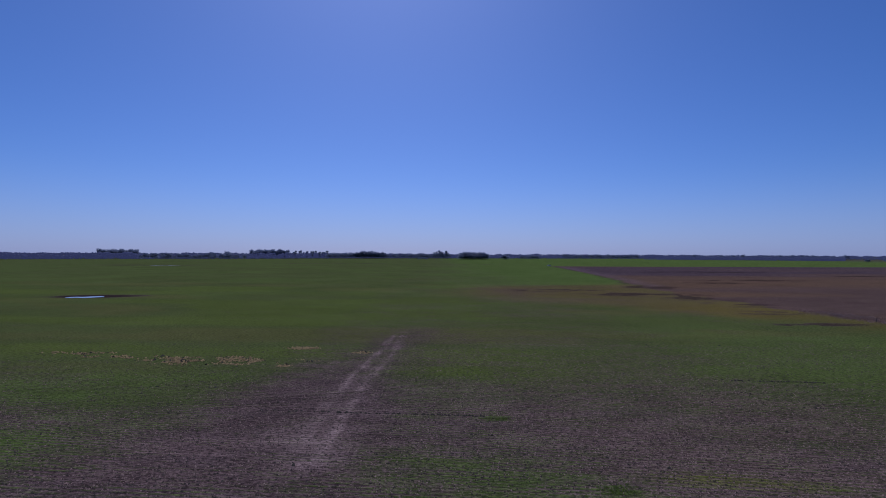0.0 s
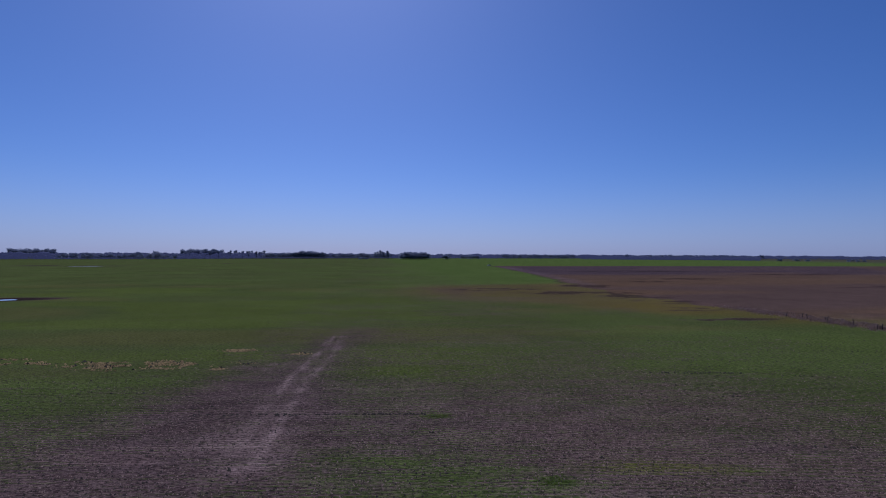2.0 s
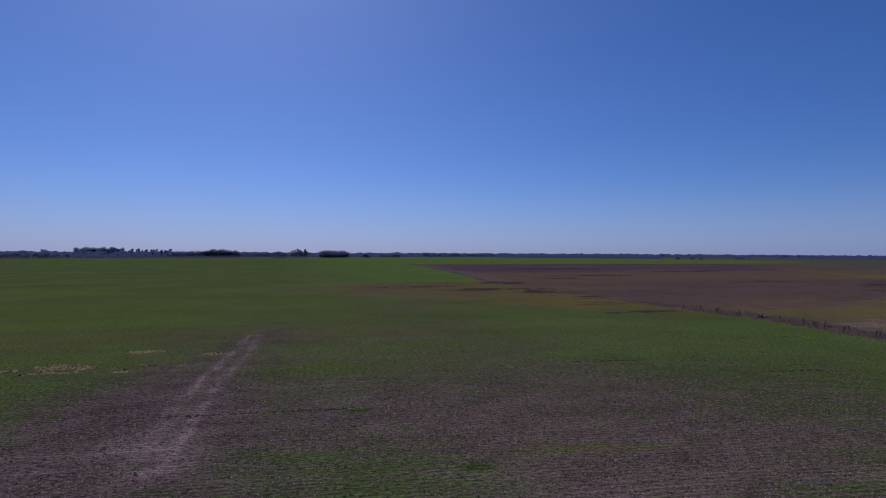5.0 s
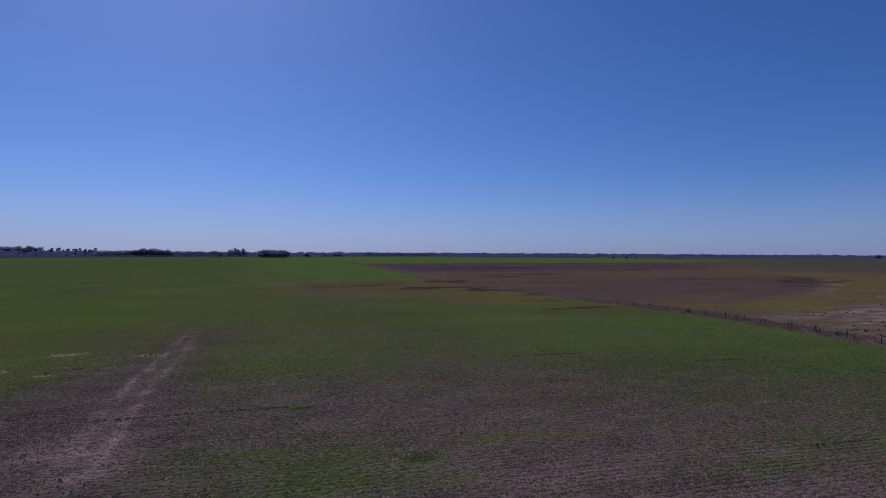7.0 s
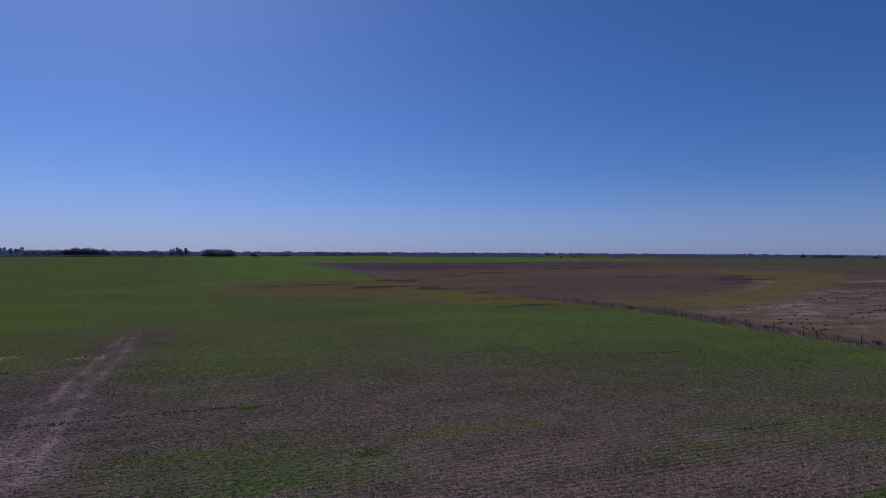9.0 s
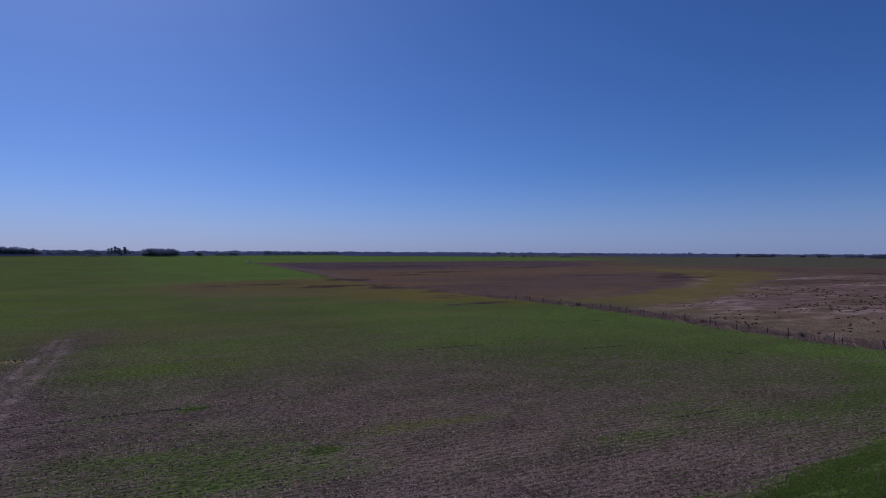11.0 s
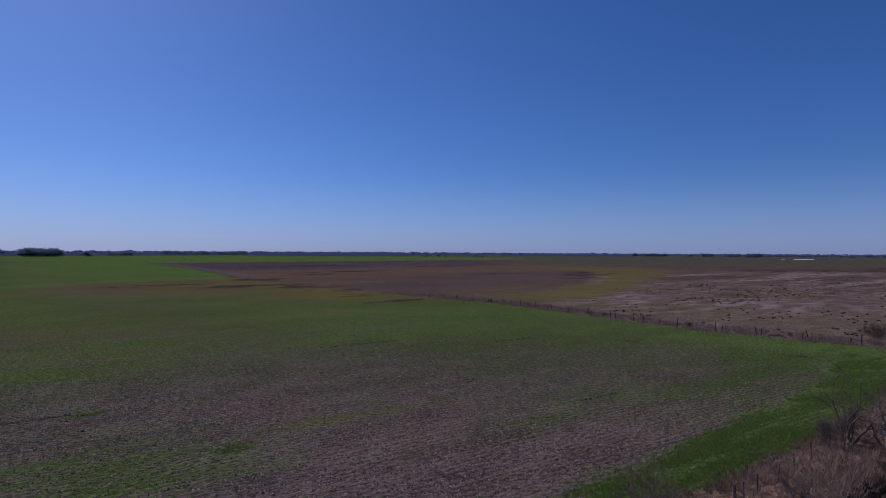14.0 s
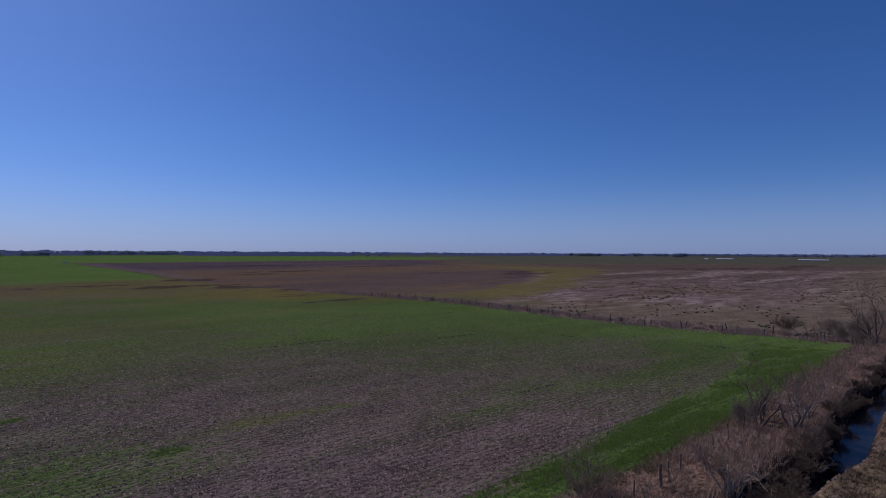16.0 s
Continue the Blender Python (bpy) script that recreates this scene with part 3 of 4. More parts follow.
# ======== the ground ========
def build_ground():
    xs = grow(-62, 112, 0.75, 4600.0, 1.03, 1.022)
    ys = grow(-6, 14, 0.33, 4600.0, 1.2, 1.015)
    gx, gy = np.meshgrid(xs, ys)
    x, y = gx.ravel(), gy.ravel()
    w, h = len(xs), len(ys)
    i = (np.arange(h - 1)[:, None] * w + np.arange(w - 1)[None, :]).ravel()
    me = raw_mesh("ground", np.stack([x, y, height(x, y)], 1), np.stack([i, i + 1, i + w + 1, i + w], 1), M_GROUND)
    soil, leaf, c = land(x, y)
    for name, data in (("soil", soil), ("leaf", leaf)):
        a = me.attributes.new(name, "FLOAT_COLOR", "POINT")
        a.data.foreach_set("color", np.concatenate([data, np.ones((len(x), 1))], 1).astype(np.float32).ravel())
    me.attributes.new("cover", "FLOAT", "POINT").data.foreach_set("value", c.astype(np.float32))
    me.polygons.foreach_set("use_smooth", np.ones(len(me.polygons), bool))
    tagged(new("ground", me), "flat farmland of purple-brown soil and thin green crop", "ground", kind="structure")


build_ground()


def water_sheet(name, label, xs, mid, half, z, mat):
    """A still water surface whose banks wander."""
    bm = bmesh.new()
    rows = []
    for k, x in enumerate(xs):
        m, hw = mid(x), half(x)
        rows.append([bm.verts.new((x, m + s * hw, z)) for s in (-1, -0.4, 0.4, 1)])
    for a, b in zip(rows, rows[1:]):
        for j in range(3):
            bm.faces.new((a[j], b[j], b[j + 1], a[j + 1]))
    ob = part(name, bm, mat)
    return tagged(ob, label, "water", kind="structure")


water_sheet("ditch_water", "still dark blue water in the ditch", np.arange(44, 116, 0.5), lambda x: float(ditch_y(x)), lambda x: 1.5 * min(1.0, 0.2 + (x - 44) / 2.5), -1.5, M_WATER)
for px, py, rx, ry in PUDDLES:
    xs = np.linspace(px - rx, px + rx, 41)
    water_sheet("puddle", "shallow rain puddle shining in the crop", xs, lambda x: py + 0.25 * ry * math.sin((x - px) * 2.0 / rx),
                lambda x: ry * (0.15 + 0.85 * math.sqrt(max(0, 1 - ((x - px) / rx) ** 2))) * (0.75 + 0.25 * math.sin((x - px) * 5.0 / rx)), 0.06, M_PUDDLE)


# ======== small growth and clods in the fields ========
def scatter(n, x0, x1, y0, y1, keep):
    x, y = rng.uniform(x0, x1, n), rng.uniform(y0, y1, n)
    ok = rng.uniform(0, 1, n) < keep(x, y)
    return x[ok], y[ok]


def blades(name, x, y, mat, tall, wide, count, lean=0.5):
    """Tufts of pointed blades, count to a tuft, as one mesh."""
    n = len(x)
    z = height(x, y) - 0.01
    a = rng.uniform(0, 2 * np.pi, (n, count))
    size = rng.uniform(0.6, 1.4, (n, 1)) * np.ones((n, count))
    hgt = tall * size * rng.uniform(0.7, 1.2, (n, count))
    wid = wide * size
    out = lean * hgt * rng.uniform(0.2, 1.0, (n, count))
    off = rng.uniform(0, 1, (n, count)) * wid
    cx, cy = x[:, None] + np.cos(a) * off, y[:, None] + np.sin(a) * off
    px, py = -np.sin(a) * wid * 0.3, np.cos(a) * wid * 0.3
    zz = np.broadcast_to(z[:, None], (n, count))
    v = np.stack([np.stack([cx - px, cy - py, zz], -1), np.stack([cx + px, cy + py, zz], -1),
                  np.stack([cx + np.cos(a) * out, cy + np.sin(a) * out, zz + hgt], -1)], 2).reshape(-1, 3)
    return new(name, raw_mesh(name, v, np.arange(len(v)).reshape(-1, 3), mat))


def lumps(name, x, y, mat, size, flat=0.6):
    """Small irregular four-sided lumps as one mesh."""
    n = len(x)
    z = height(x, y)
    s = size * rng.uniform(0.4, 1.5, n)
    ring = np.array([0, 1, 2, 3]) * np.pi / 2
    a = ring[None, :] + rng.uniform(0, 1.5, (n, 1)) + rng.uniform(-0.4, 0.4, (n, 4))
    r = s[:, None] * rng.uniform(0.6, 1.2, (n, 4))
    base = np.stack([x[:, None] + np.cos(a) * r, y[:, None] + np.sin(a) * r, np.broadcast_to(z[:, None] - 0.03, (n, 4))], -1)
    top = np.stack([x + 0.3 * s * rng.uniform(-1, 1, n), y + 0.3 * s * rng.uniform(-1, 1, n), z + flat * s], -1)[:, None, :]
    v = np.concatenate([base, top], 1).reshape(-1, 3)
    k = np.arange(n)[:, None] * 5
    f = np.concatenate([np.stack([k[:, 0] + j, k[:, 0] + (j + 1) % 4, k[:, 0] + 4], 1) for j in range(4)])
    return new(name, raw_mesh(name, v, f, mat))


def in_field(x, y):
    return (x < fence_x(y) - 1) & (y > edge_y(x) - 0.2)


def crop_keep(x, y):
    near = np.clip(45.0 / np.maximum(np.hypot(x, y), 45), 0, 1) ** 1.3
    ruts, mid = track(x, y)
    rowed = (0.5 + 0.5 * np.cos(across(x, y) * 10.5 + 6 * fbm(x, y, 12, 44, 3.0))) ** 1.5
    return cover(x, y) ** 1.4 * near * in_field(x, y) * (1 - ruts) * rowed * ramp(92, 48, y) * ramp(100, 60, np.hypot(x, y)) * ramp(-74, -58, x)


M_STUBBLE = plant_material("rotting_stubble", (0.040, 0.034, 0.026), (0.095, 0.078, 0.058), 0.5, 0.95)
x, y = scatter(900000, -75, 100, 8, 95, crop_keep)
crop = blades("crop_plants", x, y, M_CROP, 0.065, 0.075, 3, 1.6)
tagged(crop, "sparse young crop plants in drilled rows", "crop", kind="stuff")
x, y = scatter(300000, 8, 90, 8.5, 24, lambda x, y: ramp(0.2, -1.4, y - np.interp(x, (22, 46, 60, 72, 82), (16.9, 16.6, 16.0, 16.6, 19.5)) + 2.6 * (fbm(x, across(x, y), 6, 22, 3.0) - 0.5)) * ramp(0.0, 0.8, y - edge_y(x) + 1.1 * (fbm(x, y, 1.2, 56) - 0.5)) * in_field(x, y) * ramp(4, 18, x)
               * np.clip(40.0 / np.hypot(x, y), 0, 1) * (0.12 + 1.1 * ramp(0.38, 0.62, fbm(x, across(x, y), 1.3, 34, 4.0))))
tagged(blades("headland_grass", x, y, M_HEAD, 0.085, 0.10, 3, 1.7), "lush green grass on the headland beside the bank", "grass", kind="stuff")
x, y = scatter(520000, -65, 95, 12, 95, lambda x, y: (0.7 + 0.6 * ramp(0, 20, x)) * (1 - cover(x, y)) * np.clip(42.0 / np.hypot(x, y), 0, 1) ** 1.2 * in_field(x, y) * (0.5 + 0.5 * np.cos(across(x, y) * 10.5 + 6 * fbm(x, y, 12, 44, 3.0) + 2)))
tagged(lumps("soil_clods", x, y, M_CLOD, 0.088), "small dry clods and stubble on the bare soil", "clods", kind="stuff")
x, y = scatter(300000, -65, 98, 12, 110, lambda x, y: (0.25 + 0.75 * fbm(x, y, 3, 46, 2.0)) * np.clip(42.0 / np.hypot(x, y), 0, 1) ** 1.1 * in_field(x, y) * ramp(112, 70, y) * (0.5 + 0.5 * np.cos(across(x, y) * 10.5 + 6 * fbm(x, y, 12, 44, 3.0))) ** 2 * 1.1)
tagged(lumps("dark_stubble", x, y, M_STUBBLE, 0.082, 1.0), "dark rotting stubble stumps over the field", "stubble", kind="stuff")
# two small lush spots in the thin crop
n = 150
cx = np.concatenate([rng.normal(5.2, 0.75, n), rng.normal(11.8, 0.6, n)])
cy = np.concatenate([rng.normal(51.8, 0.3, n), rng.normal(36.2, 0.42, n)])
tagged(blades("lush_grass", cx, cy, M_HEAD, 0.09, 0.10, 3, 1.6), "small lush green spots in the thin crop", "grass", kind="stuff")
# rows of dark turned clods
M_DARK_CLOD = plant_material("dark_damp_clod", (0.026, 0.026, 0.018), (0.060, 0.055, 0.040), 0.5, 0.95)
xs, ys = [], []
for x0, y0, x1, y1, per in ((40.2, 67.5, 47.4, 66.8, 11), (35, 68.3, 40, 67.6, 4), (57.7, 56.4, 66.3, 55.1, 9), (52, 65.0, 55.7, 64.2, 4), (74.8, 45.5, 75.6, 41.8, 9), (81.3, 25.5, 82.2, 21.0, 9), (37.4, 56.0, 39.8, 55.7, 5),
                            (-19, 54.6, 4.2, 52.7, 7), (33, 41.0, 41, 39.6, 2), (41, 28.0, 46.3, 27.4, 5), (70, 81.2, 88, 79.0, 3), (-35, 64, -25, 63.5, 2), (-8, 48.5, 6, 47.2, 2), (12, 60, 26, 58, 1)):
    n = max(3, int(math.hypot(x1 - x0, y1 - y0) * per))
    u = rng.uniform(0, 1, n)
    u = u[rng.uniform(0, 1, n) < 0.35 + 0.9 * lattice(u * 9.0, u * 0, 5)]
    xs.append(x0 + (x1 - x0) * u)
    ys.append(y0 + (y1 - y0) * u + rng.normal(0, 0.10, len(u)))
# single dark lumps left by the plough
u = rng.uniform(0, 1, (2, 90))
xs.append(-40 + 120 * u[0])
ys.append(40 + 85 * u[1] ** 1.2)
tagged(lumps("turned_clods", np.concatenate(xs), np.concatenate(ys), M_DARK_CLOD, 0.17, 0.7), "dark damp clods in broken lines across the field", "clods", kind="stuff")
# loose straw
def straw_keep(x, y):
    return np.max([blob(x, y, a, b, c, d, 0.6) for a, b, c, d in STRAW], axis=0) * ramp(0.47, 0.58, fbm(x, y, 1.1, 91, 1.8))


x, y = scatter(34000, -66, -10, 72, 97, straw_keep)
x = np.concatenate([x, rng.normal(-23.3, 1.0, 260)])
y = np.concatenate([y, rng.normal(90.0, 0.45, 260)])
straw = lumps("loose_straw", x, y, M_STRAW, 0.18, 0.8)
tagged(straw, "pale yellow straw lying in loose clumps", "straw", kind="stuff")
x, y = scatter(1500, -66, -10, 72, 97, straw_keep)
tagged(lumps("damp_clod", x, y, M_DARK_CLOD, 0.26, 0.8), "dark damp clods lying among the straw", "clods", kind="stuff")


# ======== hedge bank and ditch ========
def bank_keep(x, y):
    d = y - ditch_y(x)
    return ramp(1.0, 2.0, d) * ramp(0.3, -0.9, y - edge_y(x) + 0.9 * (fbm(x, y, 2, 35) - 0.5)) * (0.06 + 1.0 * ramp(0.42, 0.66, fbm(x, y, 2.2, 36)))


x, y = scatter(90000, 12, 112, 2, 16, bank_keep)
tagged(blades("dead_weeds", x, y, M_WEED, 0.40, 0.05, 4, 0.8), "reddish-brown dead weeds thick on the ditch bank", "weeds", kind="stuff")
x, y = scatter(60000, 10, 112, 6.5, 16, lambda x, y: np.exp(-((y - edge_y(x) + 0.2) / 0.75) ** 2) * ramp(0.36, 0.6, fbm(x, y, 1.6, 37)))
tagged(blades("bank_grass", x, y, M_DRY_GRASS, 0.24, 0.09, 4, 1.0), "dry yellow grass along the field edge", "grass", kind="stuff")
x, y = scatter(90000, 20, 112, -10, 4.0, lambda x, y: ramp(1.4, 2.2, ditch_y(x) - y) * (0.10 + 1.1 * ramp(0.42, 0.66, fbm(x, y, 1.4, 38))))
tagged(blades("rough_grass", x, y, M_DRY_GRASS, 0.17, 0.09, 4, 1.1), "short dry grass on the far bank of the ditch", "grass", kind="stuff")
x, y = scatter(16000, 20, 112, -8, 4.0, lambda x, y: ramp(0.9, 1.6, ditch_y(x) - y) * ramp(5.5, 1.6, ditch_y(x) - y) * ramp(0.42, 0.58, fbm(x, y, 1.1, 39)))
M_EARTH = plant_material("dug_earth", (0.050, 0.034, 0.024), (0.210, 0.145, 0.100), 0.5, 0.95)
tagged(lumps("bank_clods", x, y, M_EARTH, 0.13, 0.7), "rough clods of dug earth on the ditch edge", "clods", kind="stuff")

M_WEED_DARK = plant_material("dark_dead_weed", (0.130, 0.088, 0.064), (0.480, 0.345, 0.255), 0.6, 0.85, 0.35)
# fence weeds and the tufts beyond
x, y = scatter(380000, 92, 130, 4, 230, lambda x, y: np.exp(-((x - fence_x(y) - 3.2) / 3.2) ** 2) * (0.04 + 1.0 * ramp(0.46, 0.60, fbm(x, y, 1.8, 40))) * ramp(160, 118, y))
tagged(blades("fence_weeds", x, y, M_WEED_DARK, 0.44, 0.11, 3, 0.8), "dead brown weeds grown up along the fence", "weeds", kind="stuff")
M_TUFT = plant_material("dark_tussock", (0.036, 0.026, 0.020), (0.095, 0.068, 0.045), 0.5, 0.9)
x, y = scatter(5200, 106, 430, -20, 165, lambda x, y: (0.04 + ramp(0.48, 0.62, fbm(x, y, 9, 43, 2.6))) * ramp(4, 12, x - fence_x(y)) * ramp(6, -16, y - np.interp(x, RIM_X, RIM_Y)) * ramp(430, 200, x))
big = 0.35 + 1.1 * rng.uniform(0, 1, len(x)) ** 3
cx = np.repeat(x, 9) + rng.normal(0, 1, len(x) * 9) * np.repeat(0.11 * big, 9)
cy = np.repeat(y, 9) + rng.normal(0, 1, len(x) * 9) * np.repeat(0.11 * big, 9)
tagged(blades("pasture_tussocks", cx, cy, M_TUFT, 0.20, 0.20, 4, 0.8), "dark brown grass tussocks dotted over pale stubble", "tussocks", kind="stuff")


M_BARK_DARK = plant_material("dark_bark", (0.080, 0.058, 0.044), (0.230, 0.165, 0.125), 2.0, 0.9)


def tubes(segs, sides, name, mat, parent):
    """Tapered tubes along the segments (p0, p1, r0, r1) as one mesh."""
    n = len(segs)
    p0, p1 = np.array([s[0] for s in segs]), np.array([s[1] for s in segs])
    r0, r1 = np.array([s[2] for s in segs]), np.array([s[3] for s in segs])
    d = p1 - p0
    d = d / np.maximum(np.linalg.norm(d, axis=1, keepdims=True), 1e-6)
    ref = np.where(np.abs(d[:, 2:3]) < 0.9, np.array([[0, 0, 1.0]]), np.array([[1.0, 0, 0]]))
    u = np.cross(d, ref)
    u /= np.linalg.norm(u, axis=1, keepdims=True)
    v = np.cross(d, u)
    a = np.arange(sides) * 2 * np.pi / sides
    ring = u[:, None, :] * np.cos(a)[None, :, None] + v[:, None, :] * np.sin(a)[None, :, None]
    verts = np.concatenate([p0[:, None, :] + ring * r0[:, None, None], p1[:, None, :] + ring * r1[:, None, None]], 1).reshape(-1, 3)
    k = np.arange(n) * sides * 2
    faces = np.concatenate([np.stack([k + j, k + (j + 1) % sides, k + sides + (j + 1) % sides, k + sides + j], 1) for j in range(sides)])
    ob = new(name, raw_mesh(name, verts, faces, mat))
    ob.parent = parent
    return ob


def bare_shrub(name, label, category, tall, stems, spread, seed, levels=4, thick=0.05, twigs=4, finest=0.011, bark=None, twig=None, sparse=0.0):
    """A leafless many-stemmed shrub or small tree: stems that fork into finer and finer twigs."""
    r = random.Random(seed)
    base = new(name)
    limbs, fine = [], []

    def branch(p, d, length, radius, level):
        steps = 4 if level < 2 else 3
        for k in range(steps):
            bend = 0.22 if level < 2 else 0.34
            d = (d + Vector((r.gauss(0, bend), r.gauss(0, bend), r.gauss(0.05, bend * 0.7)))).normalized()
            q = p + d * (length / steps)
            r1 = max(finest, radius * 0.84)
            (limbs if level < 2 else fine).append((tuple(p), tuple(q), radius, r1))
            p, radius = q, r1
            if level < levels and (k > 0 or level > 0):
                for _ in range(1 if k < steps - 1 else 2 if level > 0 else twigs - 2):
                    if level > 0 and r.random() < sparse:
                        continue
                    side = Vector((r.gauss(0, 1), r.gauss(0, 1), r.gauss(0.25, 0.6))).normalized()
                    branch(p, (d * 0.75 + side * 0.75).normalized(), length * r.uniform(0.45, 0.7), radius * r.uniform(0.55, 0.78), level + 1)

    for s in range(stems):
        a = 6.283 * (s + r.uniform(-0.3, 0.3)) / stems
        d = Vector((math.cos(a) * spread * r.uniform(0.4, 1.2), math.sin(a) * spread * r.uniform(0.4, 1.2), 1)).normalized()
        branch(Vector((0.15 * math.cos(a), 0.15 * math.sin(a), -0.25)), d, tall * r.uniform(0.45, 0.65), thick * r.uniform(0.7, 1.2), 0)
    tubes(limbs, 5, "trunk", bark or M_BARK, base)
    tubes(fine, 3, "crown", twig or M_TWIG, base)
    return tagged(base, label, category, "bare shrubs along the ditch")


def stand(ob, x, y, turn=0, size=1.0, sink=0.0):
    """Set a thing on the ground."""
    ob.matrix_basis = pose(x, y, float(height(np.array(x), np.array(y))) - sink, 0, 0, turn) @ Matrix.Scale(size, 4)
    return ob


big = stand(bare_shrub("bare_tree", "leafless grey-barked small tree on the ditch bank", "tree", 5.4, 5, 0.50, 3, 3, 0.115, 4, 0.017, M_BARK_DARK, M_BARK_DARK, 0.40), 46.0, 8.7)
second = stand(bare_shrub("bare_tree", "leafless pale-limbed tree leaning over the ditch", "tree", 5.0, 5, 0.58, 11, 3, 0.115, 4, 0.017, M_BARK, M_TWIG, 0.40), 47.6, 6.7, 40)
low = stand(bare_shrub("bare_shrub", "leafless thorny shrub with pale spreading stems", "shrub", 3.7, 9, 0.46, 23, 3, 0.060, 4, 0.014, M_BARK, M_TWIG, 0.35), 31.7, 6.9)
mid = stand(bare_shrub("bare_shrub", "leafless reddish shrub among dead weeds", "shrub", 2.5, 8, 0.6, 31, 3, 0.022, 4, 0.008, M_BARK_DARK, M_TWIG, 0.55), 37.0, 8.3)
grey = stand(bare_shrub("thorn_bush", "dense dark grey thorn bush at the field edge", "bush", 2.8, 22, 0.30, 47, 3, 0.018, 4, 0.009, M_THORN, M_THORN, 0.3), 44.4, 9.5, 0, 0.8)
bramble = stand(bare_shrub("bramble", "low dark bramble tangled over the steep ditch bank", "bush", 1.5, 18, 1.3, 53, 3, 0.018, 4, 0.011, M_BRAMBLE, M_BRAMBLE), 38.5, 5.6)
for src, sx, sy, turn, size in ((big, 101.0, 6.4, 120, 1.6), (second, 106, 4.6, 200, 1.3), (second, 103.2, 13.4, 20, 0.75), (big, 53.5, 7.4, 160, 0.72), (second, 57.5, 6.6, 250, 0.62),
                                (low, 51.0, 6.4, 130, 0.9), (low, 61.5, 7.2, 300, 0.75), (low, 66.5, 6.6, 30, 0.7),
                                (mid, 34.2, 8.4, 10, 0.9), (mid, 40.0, 8.0, 110, 1.0), (mid, 49.5, 8.2, 15, 1.1), (mid, 56.0, 7.6, 80, 1.1), (mid, 59.0, 8.0, 170, 1.2),
                                (mid, 64.0, 7.4, 45, 1.2), (mid, 69.0, 7.2, 95, 1.1), (mid, 73.5, 7.0, 145, 1.2), (mid, 78.0, 6.6, 15, 1.1), (mid, 84.0, 6.4, 170, 1.1), (mid, 89.0, 6.2, 75, 1.1), (mid, 94.0, 5.6, 195, 1.2),
                                (mid, 29.0, 8.8, 130, 0.8), (mid, 27.0, 9.6, 80, 0.7),
                                (low, 98.0, 3.8, 30, 1.1), (mid, 110.0, 12.0, 60, 1.3), (low, 112.0, 6.0, 90, 1.2), (grey, 47.8, 9.2, 90, 0.8), 
                                (grey, 101.5, 10.4, 20, 1.2), (grey, 105.0, 9.0, 70, 1.5), (grey, 99.2, 8.0, 200, 1.0), (low, 104.0, 7.4, 250, 1.3), (grey, 108.5, 13.0, 240, 1.3), (mid, 105.5, 15.5, 10, 1.1),
                                (bramble, 33.0, 5.9, 40, 1.0), (bramble, 34.8, 5.6, 90, 1.0), (bramble, 36.4, 5.5, 140, 1.1), (bramble, 40.4, 5.3, 100, 1.0), (bramble, 35.6, 4.6, 20, 0.8),
                                (bramble, 42.4, 5.2, 200, 1.1), (bramble, 44.4, 4.9, 260, 1.0), (bramble, 49.0, 4.8, 330, 0.9), (bramble, 55.5, 5.1, 220, 0.9), (bramble, 59.0, 4.9, 50, 0.8),
                                (bramble, 63.0, 4.7, 120, 0.9), (bramble, 67.5, 4.5, 190, 0.9), (bramble, 72.5, 4.3, 70, 1.0), (bramble, 78.0, 4.1, 310, 1.0), (bramble, 84.0, 3.9, 150, 1.0)):
    copy_thing(src, pose(sx, sy, float(height(np.array(sx), np.array(sy))), 0, 0, turn) @ Matrix.Scale(size, 4))


def fallen_branch(x, y, z, turn):
    """A bleached dead limb with a few broken side twigs."""
    r = random.Random(71)
    base = new("fallen_branch")
    p, d, limb = Vector((0, 0, 0.1)), Vector((1, 0, 0.12)), []
    for k in range(7):
        d = (d + Vector((0, r.gauss(0, 0.16), r.gauss(0, 0.10)))).normalized()
        q = p + d * 0.42
        limb.append((tuple(p), tuple(q), 0.075 - 0.008 * k, 0.067 - 0.008 * k))
        if k > 1:
            t = q + Vector((r.uniform(0.1, 0.5), r.choice((-1, 1)) * r.uniform(0.3, 0.7), r.uniform(0.0, 0.4)))
            limb.append((tuple(q), tuple(t), 0.028, 0.014))
        p = q
    tubes(limb, 6, "limb", M_BARK, base)
    base.matrix_basis = pose(x, y, z, 0, 0, turn)
    return tagged(base, "bleached dead branch lying across the ditch water", "branch")


fallen_branch(42.4, 4.3, -1.35, -28)


# low scrub that has grown into the fence
scrub = random.Random(5)
for k in range(16):
    sy = 22 + 6.2 * k + scrub.uniform(-2, 2)
    sx = float(fence_x(np.array(sy))) + scrub.uniform(0.6, 3.2)
    copy_thing((mid, grey, low)[k % 3], pose(sx, sy, float(height(np.array(sx), np.array(sy))), 0, 0, scrub.uniform(0, 360)) @ Matrix.Scale(scrub.uniform(0.28, 0.5), 4))


